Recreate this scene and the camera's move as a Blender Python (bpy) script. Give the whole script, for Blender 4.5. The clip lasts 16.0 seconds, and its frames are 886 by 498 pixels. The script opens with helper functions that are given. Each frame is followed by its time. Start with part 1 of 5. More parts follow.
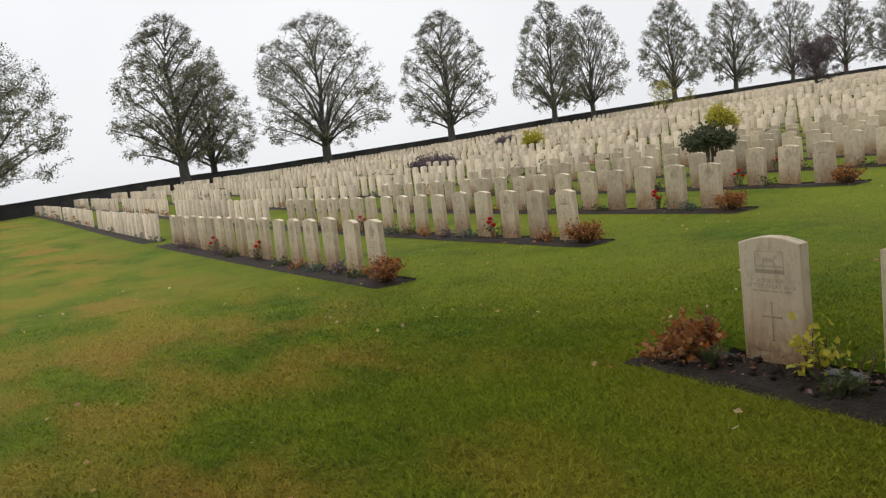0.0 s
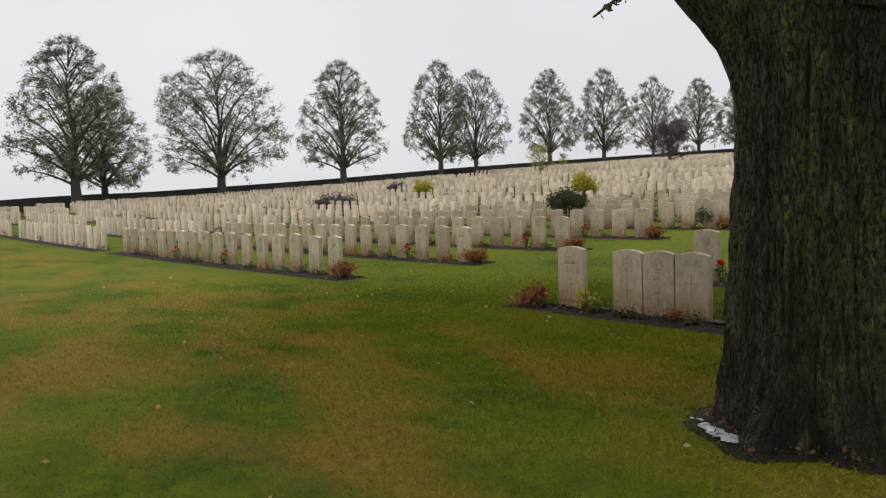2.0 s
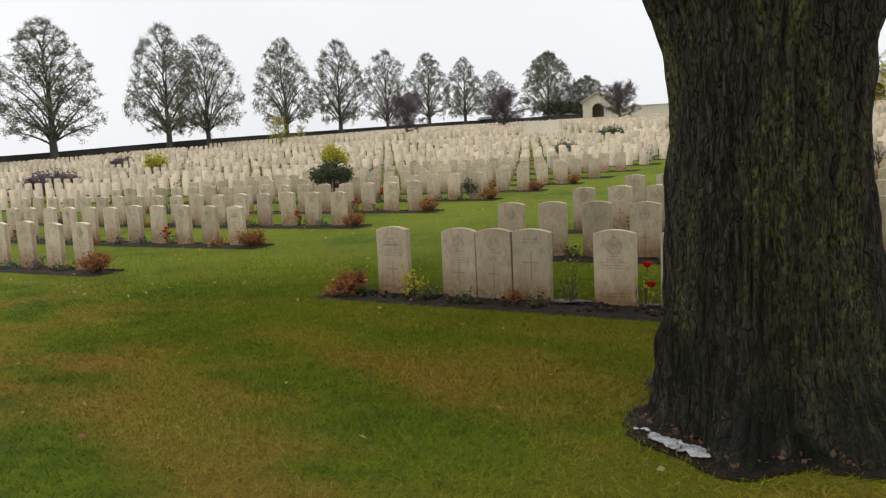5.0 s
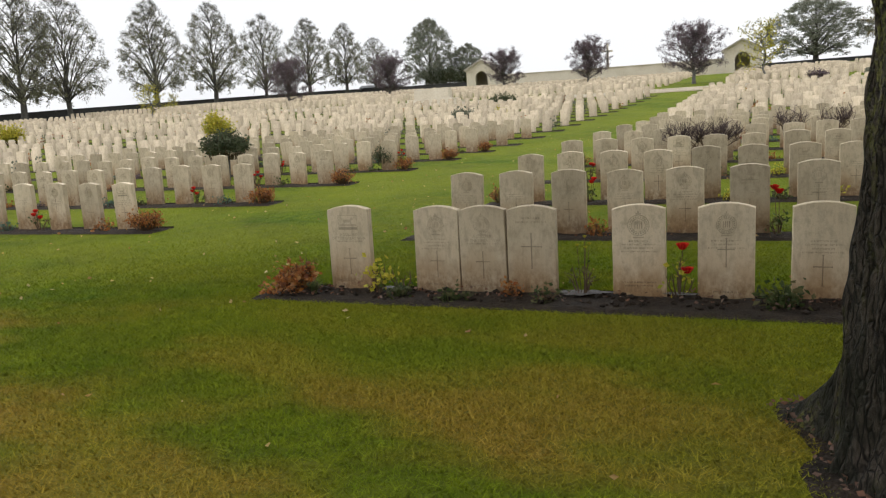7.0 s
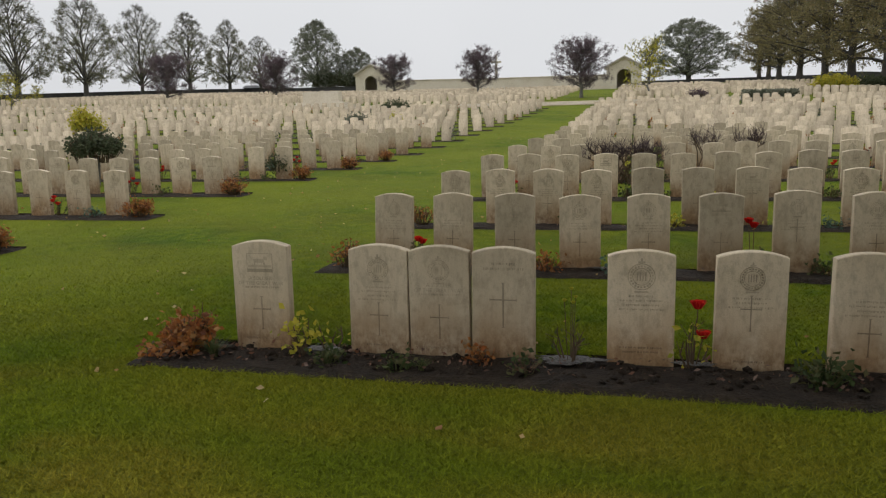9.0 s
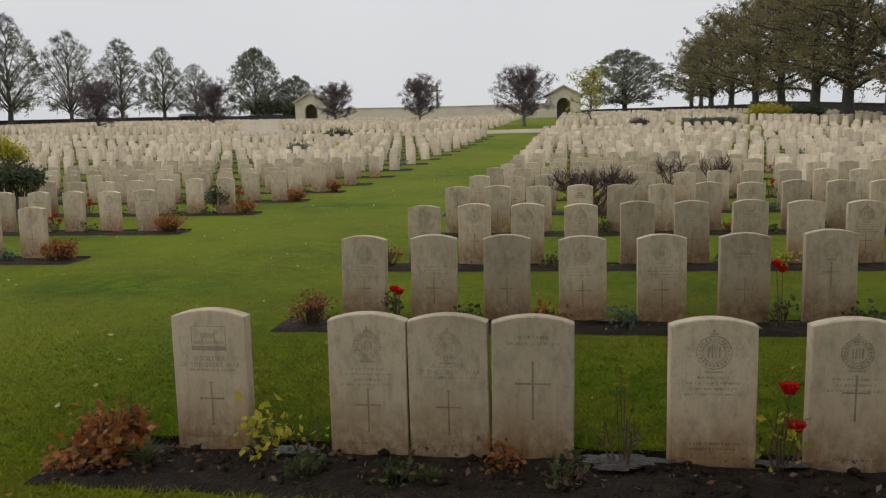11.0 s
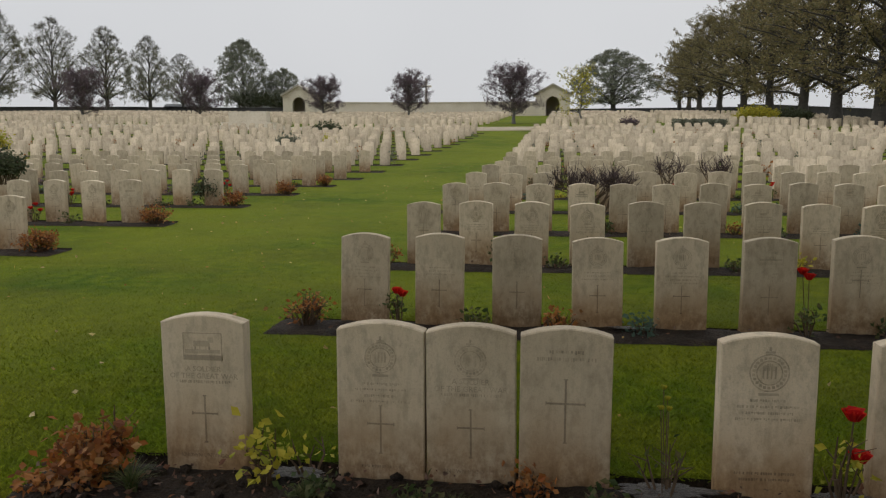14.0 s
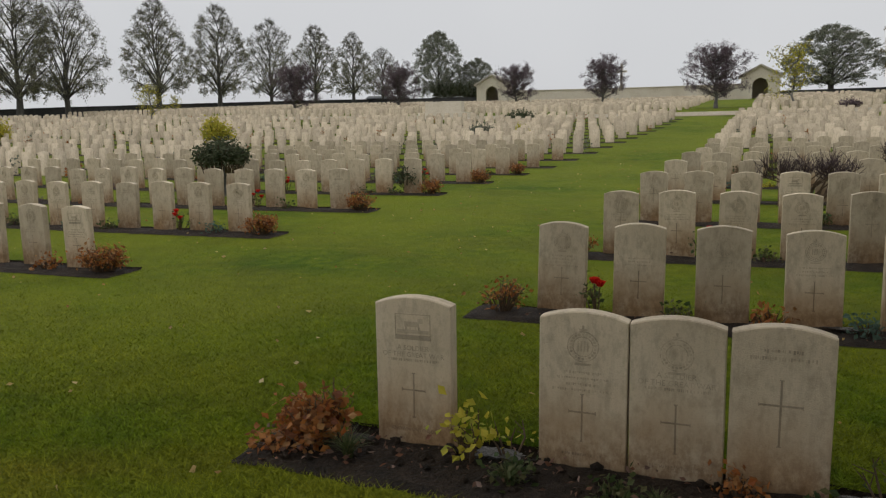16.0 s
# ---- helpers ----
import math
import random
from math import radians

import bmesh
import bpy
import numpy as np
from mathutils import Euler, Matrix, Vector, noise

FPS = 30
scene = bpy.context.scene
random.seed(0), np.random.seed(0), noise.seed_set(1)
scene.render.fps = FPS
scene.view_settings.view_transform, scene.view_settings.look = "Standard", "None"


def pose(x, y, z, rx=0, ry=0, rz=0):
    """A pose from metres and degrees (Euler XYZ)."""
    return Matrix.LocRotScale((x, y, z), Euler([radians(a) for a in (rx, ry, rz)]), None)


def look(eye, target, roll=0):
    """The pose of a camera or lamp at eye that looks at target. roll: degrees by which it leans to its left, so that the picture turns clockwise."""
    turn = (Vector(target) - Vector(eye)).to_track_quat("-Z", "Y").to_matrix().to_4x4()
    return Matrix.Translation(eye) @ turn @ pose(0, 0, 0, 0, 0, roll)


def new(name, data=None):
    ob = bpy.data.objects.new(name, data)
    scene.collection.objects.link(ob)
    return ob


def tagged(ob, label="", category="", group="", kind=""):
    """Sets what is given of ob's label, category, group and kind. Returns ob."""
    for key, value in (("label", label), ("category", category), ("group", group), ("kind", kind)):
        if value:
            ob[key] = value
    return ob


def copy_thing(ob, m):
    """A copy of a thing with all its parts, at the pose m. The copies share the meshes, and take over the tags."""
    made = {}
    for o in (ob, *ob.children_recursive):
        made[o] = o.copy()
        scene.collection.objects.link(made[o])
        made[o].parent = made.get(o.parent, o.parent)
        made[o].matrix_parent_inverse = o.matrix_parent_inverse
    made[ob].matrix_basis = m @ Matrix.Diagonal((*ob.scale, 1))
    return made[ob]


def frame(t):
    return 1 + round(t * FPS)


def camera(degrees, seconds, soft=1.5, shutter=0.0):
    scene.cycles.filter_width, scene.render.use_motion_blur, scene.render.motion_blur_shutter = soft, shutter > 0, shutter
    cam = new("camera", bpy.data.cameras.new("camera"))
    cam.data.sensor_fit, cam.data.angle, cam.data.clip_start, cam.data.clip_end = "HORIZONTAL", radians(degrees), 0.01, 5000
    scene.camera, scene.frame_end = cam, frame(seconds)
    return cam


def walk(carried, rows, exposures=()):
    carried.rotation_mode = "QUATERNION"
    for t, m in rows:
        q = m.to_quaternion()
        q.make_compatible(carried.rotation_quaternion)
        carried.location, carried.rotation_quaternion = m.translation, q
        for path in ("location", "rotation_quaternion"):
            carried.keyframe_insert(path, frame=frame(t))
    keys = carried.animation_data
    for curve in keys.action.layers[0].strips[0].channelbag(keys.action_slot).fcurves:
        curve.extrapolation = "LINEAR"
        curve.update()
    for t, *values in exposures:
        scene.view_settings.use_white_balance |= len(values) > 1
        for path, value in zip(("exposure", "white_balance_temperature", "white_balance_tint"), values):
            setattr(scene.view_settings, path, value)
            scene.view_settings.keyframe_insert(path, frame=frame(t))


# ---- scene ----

# ---------------------------------------------------------------- camera
cam = camera(60.0, 16.0, soft=1.25)
PATH = [
    (0, look((2.800, -3.580, 1.380), (-0.613, -1.541, 0.938), -6.58)),
    (0.5, look((3.800, -4.750, 1.380), (0.664, -2.298, 0.991), -4.50)),
    (1, look((4.830, -5.830, 1.380), (1.762, -3.284, 1.062), -3.12)),
    (1.5, look((5.360, -6.270, 1.380), (2.286, -3.727, 1.092), -2.85)),
    (2, look((5.959, -6.809, 1.377), (2.915, -4.226, 1.120), -1.93)),
    (2.5, look((5.900, -6.801, 1.352), (3.061, -3.996, 1.083), -1.99)),
    (3, look((5.796, -6.753, 1.357), (3.225, -3.702, 1.073), -1.94)),
    (3.5, look((5.617, -6.771, 1.386), (3.327, -3.506, 1.073), -1.76)),
    (6, look((3.884, -6.192, 1.440), (2.155, -2.630, 0.874), -3.46)),
    (6.5, look((3.562, -5.919, 1.407), (2.080, -2.257, 0.777), -3.39)),
    (7, look((3.235, -5.614, 1.410), (1.790, -1.939, 0.770), -3.32)),
    (7.5, look((2.987, -5.313, 1.415), (1.942, -1.510, 0.748), -2.98)),
    (8, look((2.827, -4.936, 1.447), (1.907, -1.106, 0.752), -1.82)),
    (8.5, look((2.620, -4.707, 1.441), (1.711, -0.875, 0.740), -1.15)),
    (9, look((2.393, -4.440, 1.489), (1.523, -0.588, 0.854), -1.26)),
    (9.5, look((2.271, -4.083, 1.502), (1.428, -0.200, 1.038), -1.49)),
    (10, look((2.138, -3.823, 1.502), (1.411, 0.080, 1.017), -1.84)),
    (12.5, look((1.611, -3.139, 1.549), (1.102, 0.796, 1.041), -1.04)),
    (13, look((1.622, -3.119, 1.524), (1.102, 0.813, 1.005), -0.91)),
    (13.5, look((1.631, -3.103, 1.503), (1.121, 0.831, 0.994), -0.31)),
    (14, look((1.630, -3.094, 1.500), (1.139, 0.841, 0.981), -0.19)),
    (14.5, look((1.624, -3.104, 1.503), (1.068, 0.820, 0.962), -0.21)),
    (15, look((1.612, -3.124, 1.508), (0.661, 0.723, 0.960), -0.20)),
    (15.5, look((1.592, -3.133, 1.505), (0.411, 0.649, 0.957), -0.12)),
    (16, look((1.574, -3.153, 1.508), (0.137, 0.537, 0.937), -0.88)),
]
walk(cam, PATH, exposures=[(0.0, 0.27), (0.6, 0.16), (1.5, 0.06), (3.5, 0.12), (5.8, 0.46), (6.1, 0.52), (6.5, 0.66), (7.2, 0.42), (8.0, 0.34), (8.6, 0.16), (9.0, 0.05), (9.5, -0.27), (9.9, -0.1), (10.2, -0.08), (12.5, -0.06), (14.0, -0.15), (14.8, -0.14), (16.0, -0.19)])

# ---------------------------------------------------------------- world and light
world = bpy.data.worlds.new("overcast_sky")
scene.world = world
world.use_nodes = True
wn, wl = world.node_tree.nodes, world.node_tree.links
wn.clear()
w_out = wn.new("ShaderNodeOutputWorld")
w_bg = wn.new("ShaderNodeBackground")
w_sky = wn.new("ShaderNodeTexSky")
w_sky.sky_type = "NISHITA"
w_sky.sun_disc = False
w_sky.sun_elevation, w_sky.sun_rotation = radians(55), radians(255)
w_sky.air_density, w_sky.dust_density = 1.0, 4.0
w_hsv = wn.new("ShaderNodeHueSaturation")
w_hsv.inputs["Saturation"].default_value = 0.12
w_hsv.inputs["Value"].default_value = 0.9
w_mix = wn.new("ShaderNodeMix")
w_mix.data_type = "RGBA"
w_mix.inputs[0].default_value = 0.8
w_noise = wn.new("ShaderNodeTexNoise")
w_noise.inputs["Scale"].default_value = 1.6
w_noise.inputs["Detail"].default_value = 4
w_ramp = wn.new("ShaderNodeValToRGB")
w_ramp.color_ramp.elements[0].position, w_ramp.color_ramp.elements[1].position = 0.3, 0.75
w_ramp.color_ramp.elements[0].color = (8.0, 8.15, 8.45, 1)
w_ramp.color_ramp.elements[1].color = (9.3, 9.4, 9.6, 1)
w_bg.inputs["Strength"].default_value = 0.096
wl.new(w_sky.outputs[0], w_hsv.inputs["Color"])
wl.new(w_hsv.outputs[0], w_mix.inputs[6])
wl.new(w_noise.outputs[0], w_ramp.inputs[0])
wl.new(w_ramp.outputs[0], w_mix.inputs[7])
w_where = wn.new("ShaderNodeTexCoord")
w_sep = wn.new("ShaderNodeSeparateXYZ")
w_high = wn.new("ShaderNodeMapRange")
w_high.inputs[1].default_value, w_high.inputs[2].default_value = 0.4, 1.0
w_high.inputs[3].default_value, w_high.inputs[4].default_value = 1.0, 2.2
w_lift = wn.new("ShaderNodeVectorMath")
w_lift.operation = "SCALE"
wl.new(w_where.outputs["Generated"], w_sep.inputs[0])
wl.new(w_sep.outputs["Z"], w_high.inputs[0])
wl.new(w_mix.outputs[2], w_lift.inputs[0])
wl.new(w_high.outputs[0], w_lift.inputs["Scale"])
wl.new(w_lift.outputs[0], w_bg.inputs["Color"])
wl.new(w_bg.outputs[0], w_out.inputs["Surface"])

sun_data = bpy.data.lights.new("sun", "SUN")
sun_data.energy, sun_data.angle, sun_data.color = 0.5, radians(60), (1.0, 0.97, 0.92)
sun = new("sun", sun_data)
sun.matrix_world = look((-30, -8, 45), (0, 0, 0))

# ---------------------------------------------------------------- materials


def rough_stuff(name, colours, scale=3.0, fine=60.0, bump=0.3, rough=0.85, depth=0.01, vary=0.0, spec=0.3, space="world", amount=0.5):
    """A weathered surface: a ramp of colours over two scales of noise, fine relief and, with vary, a change from piece to piece."""
    m = bpy.data.materials.new(name)
    m.use_nodes = True
    n, l = m.node_tree.nodes, m.node_tree.links
    b = n["Principled BSDF"]
    b.inputs["Roughness"].default_value = rough
    b.inputs["Specular IOR Level"].default_value = spec
    where = n.new("ShaderNodeNewGeometry").outputs["Position"] if space == "world" else n.new("ShaderNodeTexCoord").outputs["Object"]
    big, small = n.new("ShaderNodeTexNoise"), n.new("ShaderNodeTexNoise")
    for t, s, d in ((big, scale, 5), (small, fine, 4)):
        t.inputs["Scale"].default_value, t.inputs["Detail"].default_value = s, d
        l.new(where, t.inputs["Vector"])
    mix = n.new("ShaderNodeMix")
    mix.inputs[0].default_value = amount
    l.new(big.outputs[0], mix.inputs[2])
    l.new(small.outputs[0], mix.inputs[3])
    ramp = n.new("ShaderNodeValToRGB")
    l.new(mix.outputs[0], ramp.inputs[0])
    e = ramp.color_ramp.elements
    while len(e) < len(colours):
        e.new(0.5)
    for k, c in enumerate(colours):
        e[k].position = 0.33 + 0.34 * k / max(1, len(colours) - 1)
        e[k].color = (*c, 1)
    out = ramp.outputs[0]
    if vary:
        info, geo = n.new("ShaderNodeObjectInfo"), n.new("ShaderNodeNewGeometry")
        add = n.new("ShaderNodeMath")
        add.operation = "ADD"
        l.new(info.outputs["Random"], add.inputs[0])
        l.new(geo.outputs["Random Per Island"], add.inputs[1])
        frac = n.new("ShaderNodeMath")
        frac.operation = "FRACT"
        l.new(add.outputs[0], frac.inputs[0])
        span = n.new("ShaderNodeMapRange")
        span.inputs[3].default_value, span.inputs[4].default_value = 1 - vary, 1 + vary
        l.new(frac.outputs[0], span.inputs[0])
        hsv = n.new("ShaderNodeHueSaturation")
        l.new(span.outputs[0], hsv.inputs["Value"])
        l.new(out, hsv.inputs["Color"])
        out = hsv.outputs[0]
    l.new(out, b.inputs["Base Color"])
    if bump:
        bn = n.new("ShaderNodeBump")
        bn.inputs["Strength"].default_value, bn.inputs["Distance"].default_value = bump, depth
        l.new(small.outputs[0], bn.inputs["Height"])
        l.new(bn.outputs[0], b.inputs["Normal"])
    return m


def leaf_stuff(name, colours, vary=0.35, rough=0.6):
    """Leaves: one colour after another from leaf to leaf, with a little light let through."""
    m = bpy.data.materials.new(name)
    m.use_nodes = True
    n, l = m.node_tree.nodes, m.node_tree.links
    b = n["Principled BSDF"]
    b.inputs["Roughness"].default_value = rough
    b.inputs["Specular IOR Level"].default_value = 0.25
    geo = n.new("ShaderNodeNewGeometry")
    ramp = n.new("ShaderNodeValToRGB")
    e = ramp.color_ramp.elements
    while len(e) < len(colours):
        e.new(0.5)
    for k, c in enumerate(colours):
        e[k].position = k / max(1, len(colours) - 1)
        e[k].color = (*c, 1)
    l.new(geo.outputs["Random Per Island"], ramp.inputs[0])
    l.new(ramp.outputs[0], b.inputs["Base Color"])
    trans = n.new("ShaderNodeBsdfTranslucent")
    l.new(ramp.outputs[0], trans.inputs["Color"])
    mix = n.new("ShaderNodeMixShader")
    mix.inputs[0].default_value = 0.42
    l.new(b.outputs[0], mix.inputs[1])
    l.new(trans.outputs[0], mix.inputs[2])
    l.new(mix.outputs[0], n["Material Output"].inputs["Surface"])
    return m


def lawn_stuff(name, blades=False, gain=1.0):
    """Mown autumn grass: green with worn ochre patches, mixed at three sizes."""
    m = bpy.data.materials.new(name)
    m.use_nodes = True
    n, l = m.node_tree.nodes, m.node_tree.links
    b = n["Principled BSDF"]
    b.inputs["Roughness"].default_value = 0.8
    b.inputs["Specular IOR Level"].default_value = 0.05
    where = n.new("ShaderNodeNewGeometry").outputs["Position"]

    def tex(scale, detail, low, high, stretch=(1, 1, 1)):
        mp = n.new("ShaderNodeMapping")
        mp.inputs["Scale"].default_value = stretch
        t = n.new("ShaderNodeTexNoise")
        t.inputs["Scale"].default_value, t.inputs["Detail"].default_value = scale, detail
        r = n.new("ShaderNodeMapRange")
        r.inputs[1].default_value, r.inputs[2].default_value = low, high
        l.new(where, mp.inputs[0])
        l.new(mp.outputs[0], t.inputs["Vector"])
        l.new(t.outputs[0], r.inputs[0])
        return r.outputs[0]

    def mix(fac, a, c):
        x = n.new("ShaderNodeMix")
        x.data_type = "RGBA"
        l.new(fac, x.inputs[0])
        for s, v in ((6, a), (7, c)):
            if isinstance(v, tuple):
                x.inputs[s].default_value = (*(gain * q for q in v), 1)
            else:
                l.new(v, x.inputs[s])
        return x.outputs[2]

    green = mix(tex(7, 4, 0.35, 0.65), (0.038, 0.072, 0.003), (0.09, 0.118, 0.005))
    green = mix(tex(1.7, 5, 0.45, 0.68), green, (0.034, 0.064, 0.004))
    worn = mix(tex(16, 4, 0.35, 0.65), (0.15, 0.092, 0.013), (0.205, 0.128, 0.026))
    sep = n.new("ShaderNodeSeparateXYZ")
    l.new(where, sep.inputs[0])
    near = n.new("ShaderNodeMapRange")
    near.inputs[1].default_value, near.inputs[2].default_value = -0.1, -1.9
    near.inputs[3].default_value, near.inputs[4].default_value = 0.15, 0.95
    l.new(sep.outputs["Y"], near.inputs[0])
    fac = n.new("ShaderNodeMath")
    fac.operation = "MULTIPLY"
    l.new(tex(0.75, 5, 0.42, 0.57, (0.7, 1.5, 1)), fac.inputs[0])
    l.new(near.outputs[0], fac.inputs[1])
    col = mix(fac.outputs[0], green, worn)
    dry = n.new("ShaderNodeMath")
    dry.operation = "MULTIPLY"
    dry.inputs[1].default_value = 0.66
    l.new(tex(0.35, 4, 0.36, 0.62), dry.inputs[0])
    col = mix(dry.outputs[0], col, (0.12, 0.135, 0.009))
    if blades:
        shade = n.new("ShaderNodeMapRange")
        shade.inputs[3].default_value, shade.inputs[4].default_value = 0.72, 1.4
        l.new(n.new("ShaderNodeNewGeometry").outputs["Random Per Island"], shade.inputs[0])
        tone = n.new("ShaderNodeHueSaturation")
        l.new(shade.outputs[0], tone.inputs["Value"])
        l.new(col, tone.inputs["Color"])
        col = tone.outputs[0]
    else:
        col = mix(tex(45, 5, 0.4, 0.9), col, (0.05, 0.065, 0.012))
    l.new(col, b.inputs["Base Color"])
    if not blades:
        bn = n.new("ShaderNodeBump")
        bn.inputs["Strength"].default_value, bn.inputs["Distance"].default_value = 0.6, 0.03
        l.new(tex(90, 4, 0.2, 0.8), bn.inputs["Height"])
        l.new(bn.outputs[0], b.inputs["Normal"])
    return m


def headstone_stuff(name, dark=1.0):
    """Portland stone, greyed by lichen, washed brown by rain-splashed soil at the foot."""
    m = bpy.data.materials.new(name)
    m.use_nodes = True
    n, l = m.node_tree.nodes, m.node_tree.links
    b = n["Principled BSDF"]
    b.inputs["Roughness"].default_value = 0.75
    b.inputs["Specular IOR Level"].default_value = 0.3
    geo, tc, info = n.new("ShaderNodeNewGeometry"), n.new("ShaderNodeTexCoord"), n.new("ShaderNodeObjectInfo")

    def tex(scale, detail, low, high, stretch=(1, 1, 1), rough=0.55):
        mp = n.new("ShaderNodeMapping")
        mp.inputs["Scale"].default_value = stretch
        t = n.new("ShaderNodeTexNoise")
        t.inputs["Scale"].default_value, t.inputs["Detail"].default_value = scale, detail
        t.inputs["Roughness"].default_value = rough
        r = n.new("ShaderNodeMapRange")
        r.inputs[1].default_value, r.inputs[2].default_value = low, high
        l.new(geo.outputs["Position"], mp.inputs[0])
        l.new(mp.outputs[0], t.inputs["Vector"])
        l.new(t.outputs[0], r.inputs[0])
        return r.outputs[0]

    def mix(fac, a, c):
        x = n.new("ShaderNodeMix")
        x.data_type = "RGBA"
        l.new(fac, x.inputs[0])
        for s, v in ((6, a), (7, c)):
            if isinstance(v, tuple):
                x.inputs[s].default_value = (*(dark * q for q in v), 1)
            else:
                l.new(v, x.inputs[s])
        return x.outputs[2]

    def times(a, k):
        x = n.new("ShaderNodeMath")
        x.operation = "MULTIPLY"
        l.new(a, x.inputs[0])
        if isinstance(k, float):
            x.inputs[1].default_value = k
        else:
            l.new(k, x.inputs[1])
        return x.outputs[0]

    col = mix(tex(2.2, 4, 0.3, 0.7), (0.64, 0.533, 0.385), (0.51, 0.418, 0.292))
    col = mix(times(tex(14, 6, 0.47, 0.70, (1.3, 1.3, 0.7), 0.7), 0.6), col, (0.25, 0.205, 0.14))
    col = mix(times(tex(9, 5, 0.5, 0.72, (2.6, 2.6, 0.28), 0.6), 0.2), col, (0.25, 0.21, 0.15))
    col = mix(times(tex(120, 3, 0.5, 0.8), 0.35), col, (0.25, 0.235, 0.20))
    sep = n.new("ShaderNodeSeparateXYZ")
    l.new(tc.outputs["Object"], sep.inputs[0])
    foot = n.new("ShaderNodeMath")
    foot.operation, foot.use_clamp = "MULTIPLY_ADD", True
    foot.inputs[1].default_value, foot.inputs[2].default_value = -4.6, 1.4
    l.new(sep.outputs["Z"], foot.inputs[0])
    wash = n.new("ShaderNodeMath")
    wash.operation, wash.use_clamp = "MULTIPLY_ADD", True
    wash.inputs[1].default_value, wash.inputs[2].default_value = -2.6, 1.2
    l.new(sep.outputs["Z"], wash.inputs[0])
    col = mix(times(wash.outputs[0], times(tex(5, 5, 0.25, 0.6, (1, 1, 0.6)), 0.85)), col, (0.33, 0.195, 0.085))
    col = mix(times(foot.outputs[0], times(tex(22, 7, 0.36, 0.60, (1, 1, 0.7), 0.7), 0.75)), col, (0.17, 0.095, 0.04))
    add = n.new("ShaderNodeMath")
    add.operation = "ADD"
    l.new(info.outputs["Random"], add.inputs[0])
    l.new(geo.outputs["Random Per Island"], add.inputs[1])
    frac = n.new("ShaderNodeMath")
    frac.operation = "FRACT"
    l.new(add.outputs[0], frac.inputs[0])
    span = n.new("ShaderNodeMapRange")
    span.inputs[3].default_value, span.inputs[4].default_value = 0.74, 1.08
    l.new(frac.outputs[0], span.inputs[0])
    hsv = n.new("ShaderNodeHueSaturation")
    l.new(span.outputs[0], hsv.inputs["Value"])
    l.new(col, hsv.inputs["Color"])
    l.new(hsv.outputs[0], b.inputs["Base Color"])
    bn = n.new("ShaderNodeBump")
    bn.inputs["Strength"].default_value, bn.inputs["Distance"].default_value = 0.35, 0.004
    l.new(tex(160, 5, 0.2, 0.8), bn.inputs["Height"])
    l.new(bn.outputs[0], b.inputs["Normal"])
    return m


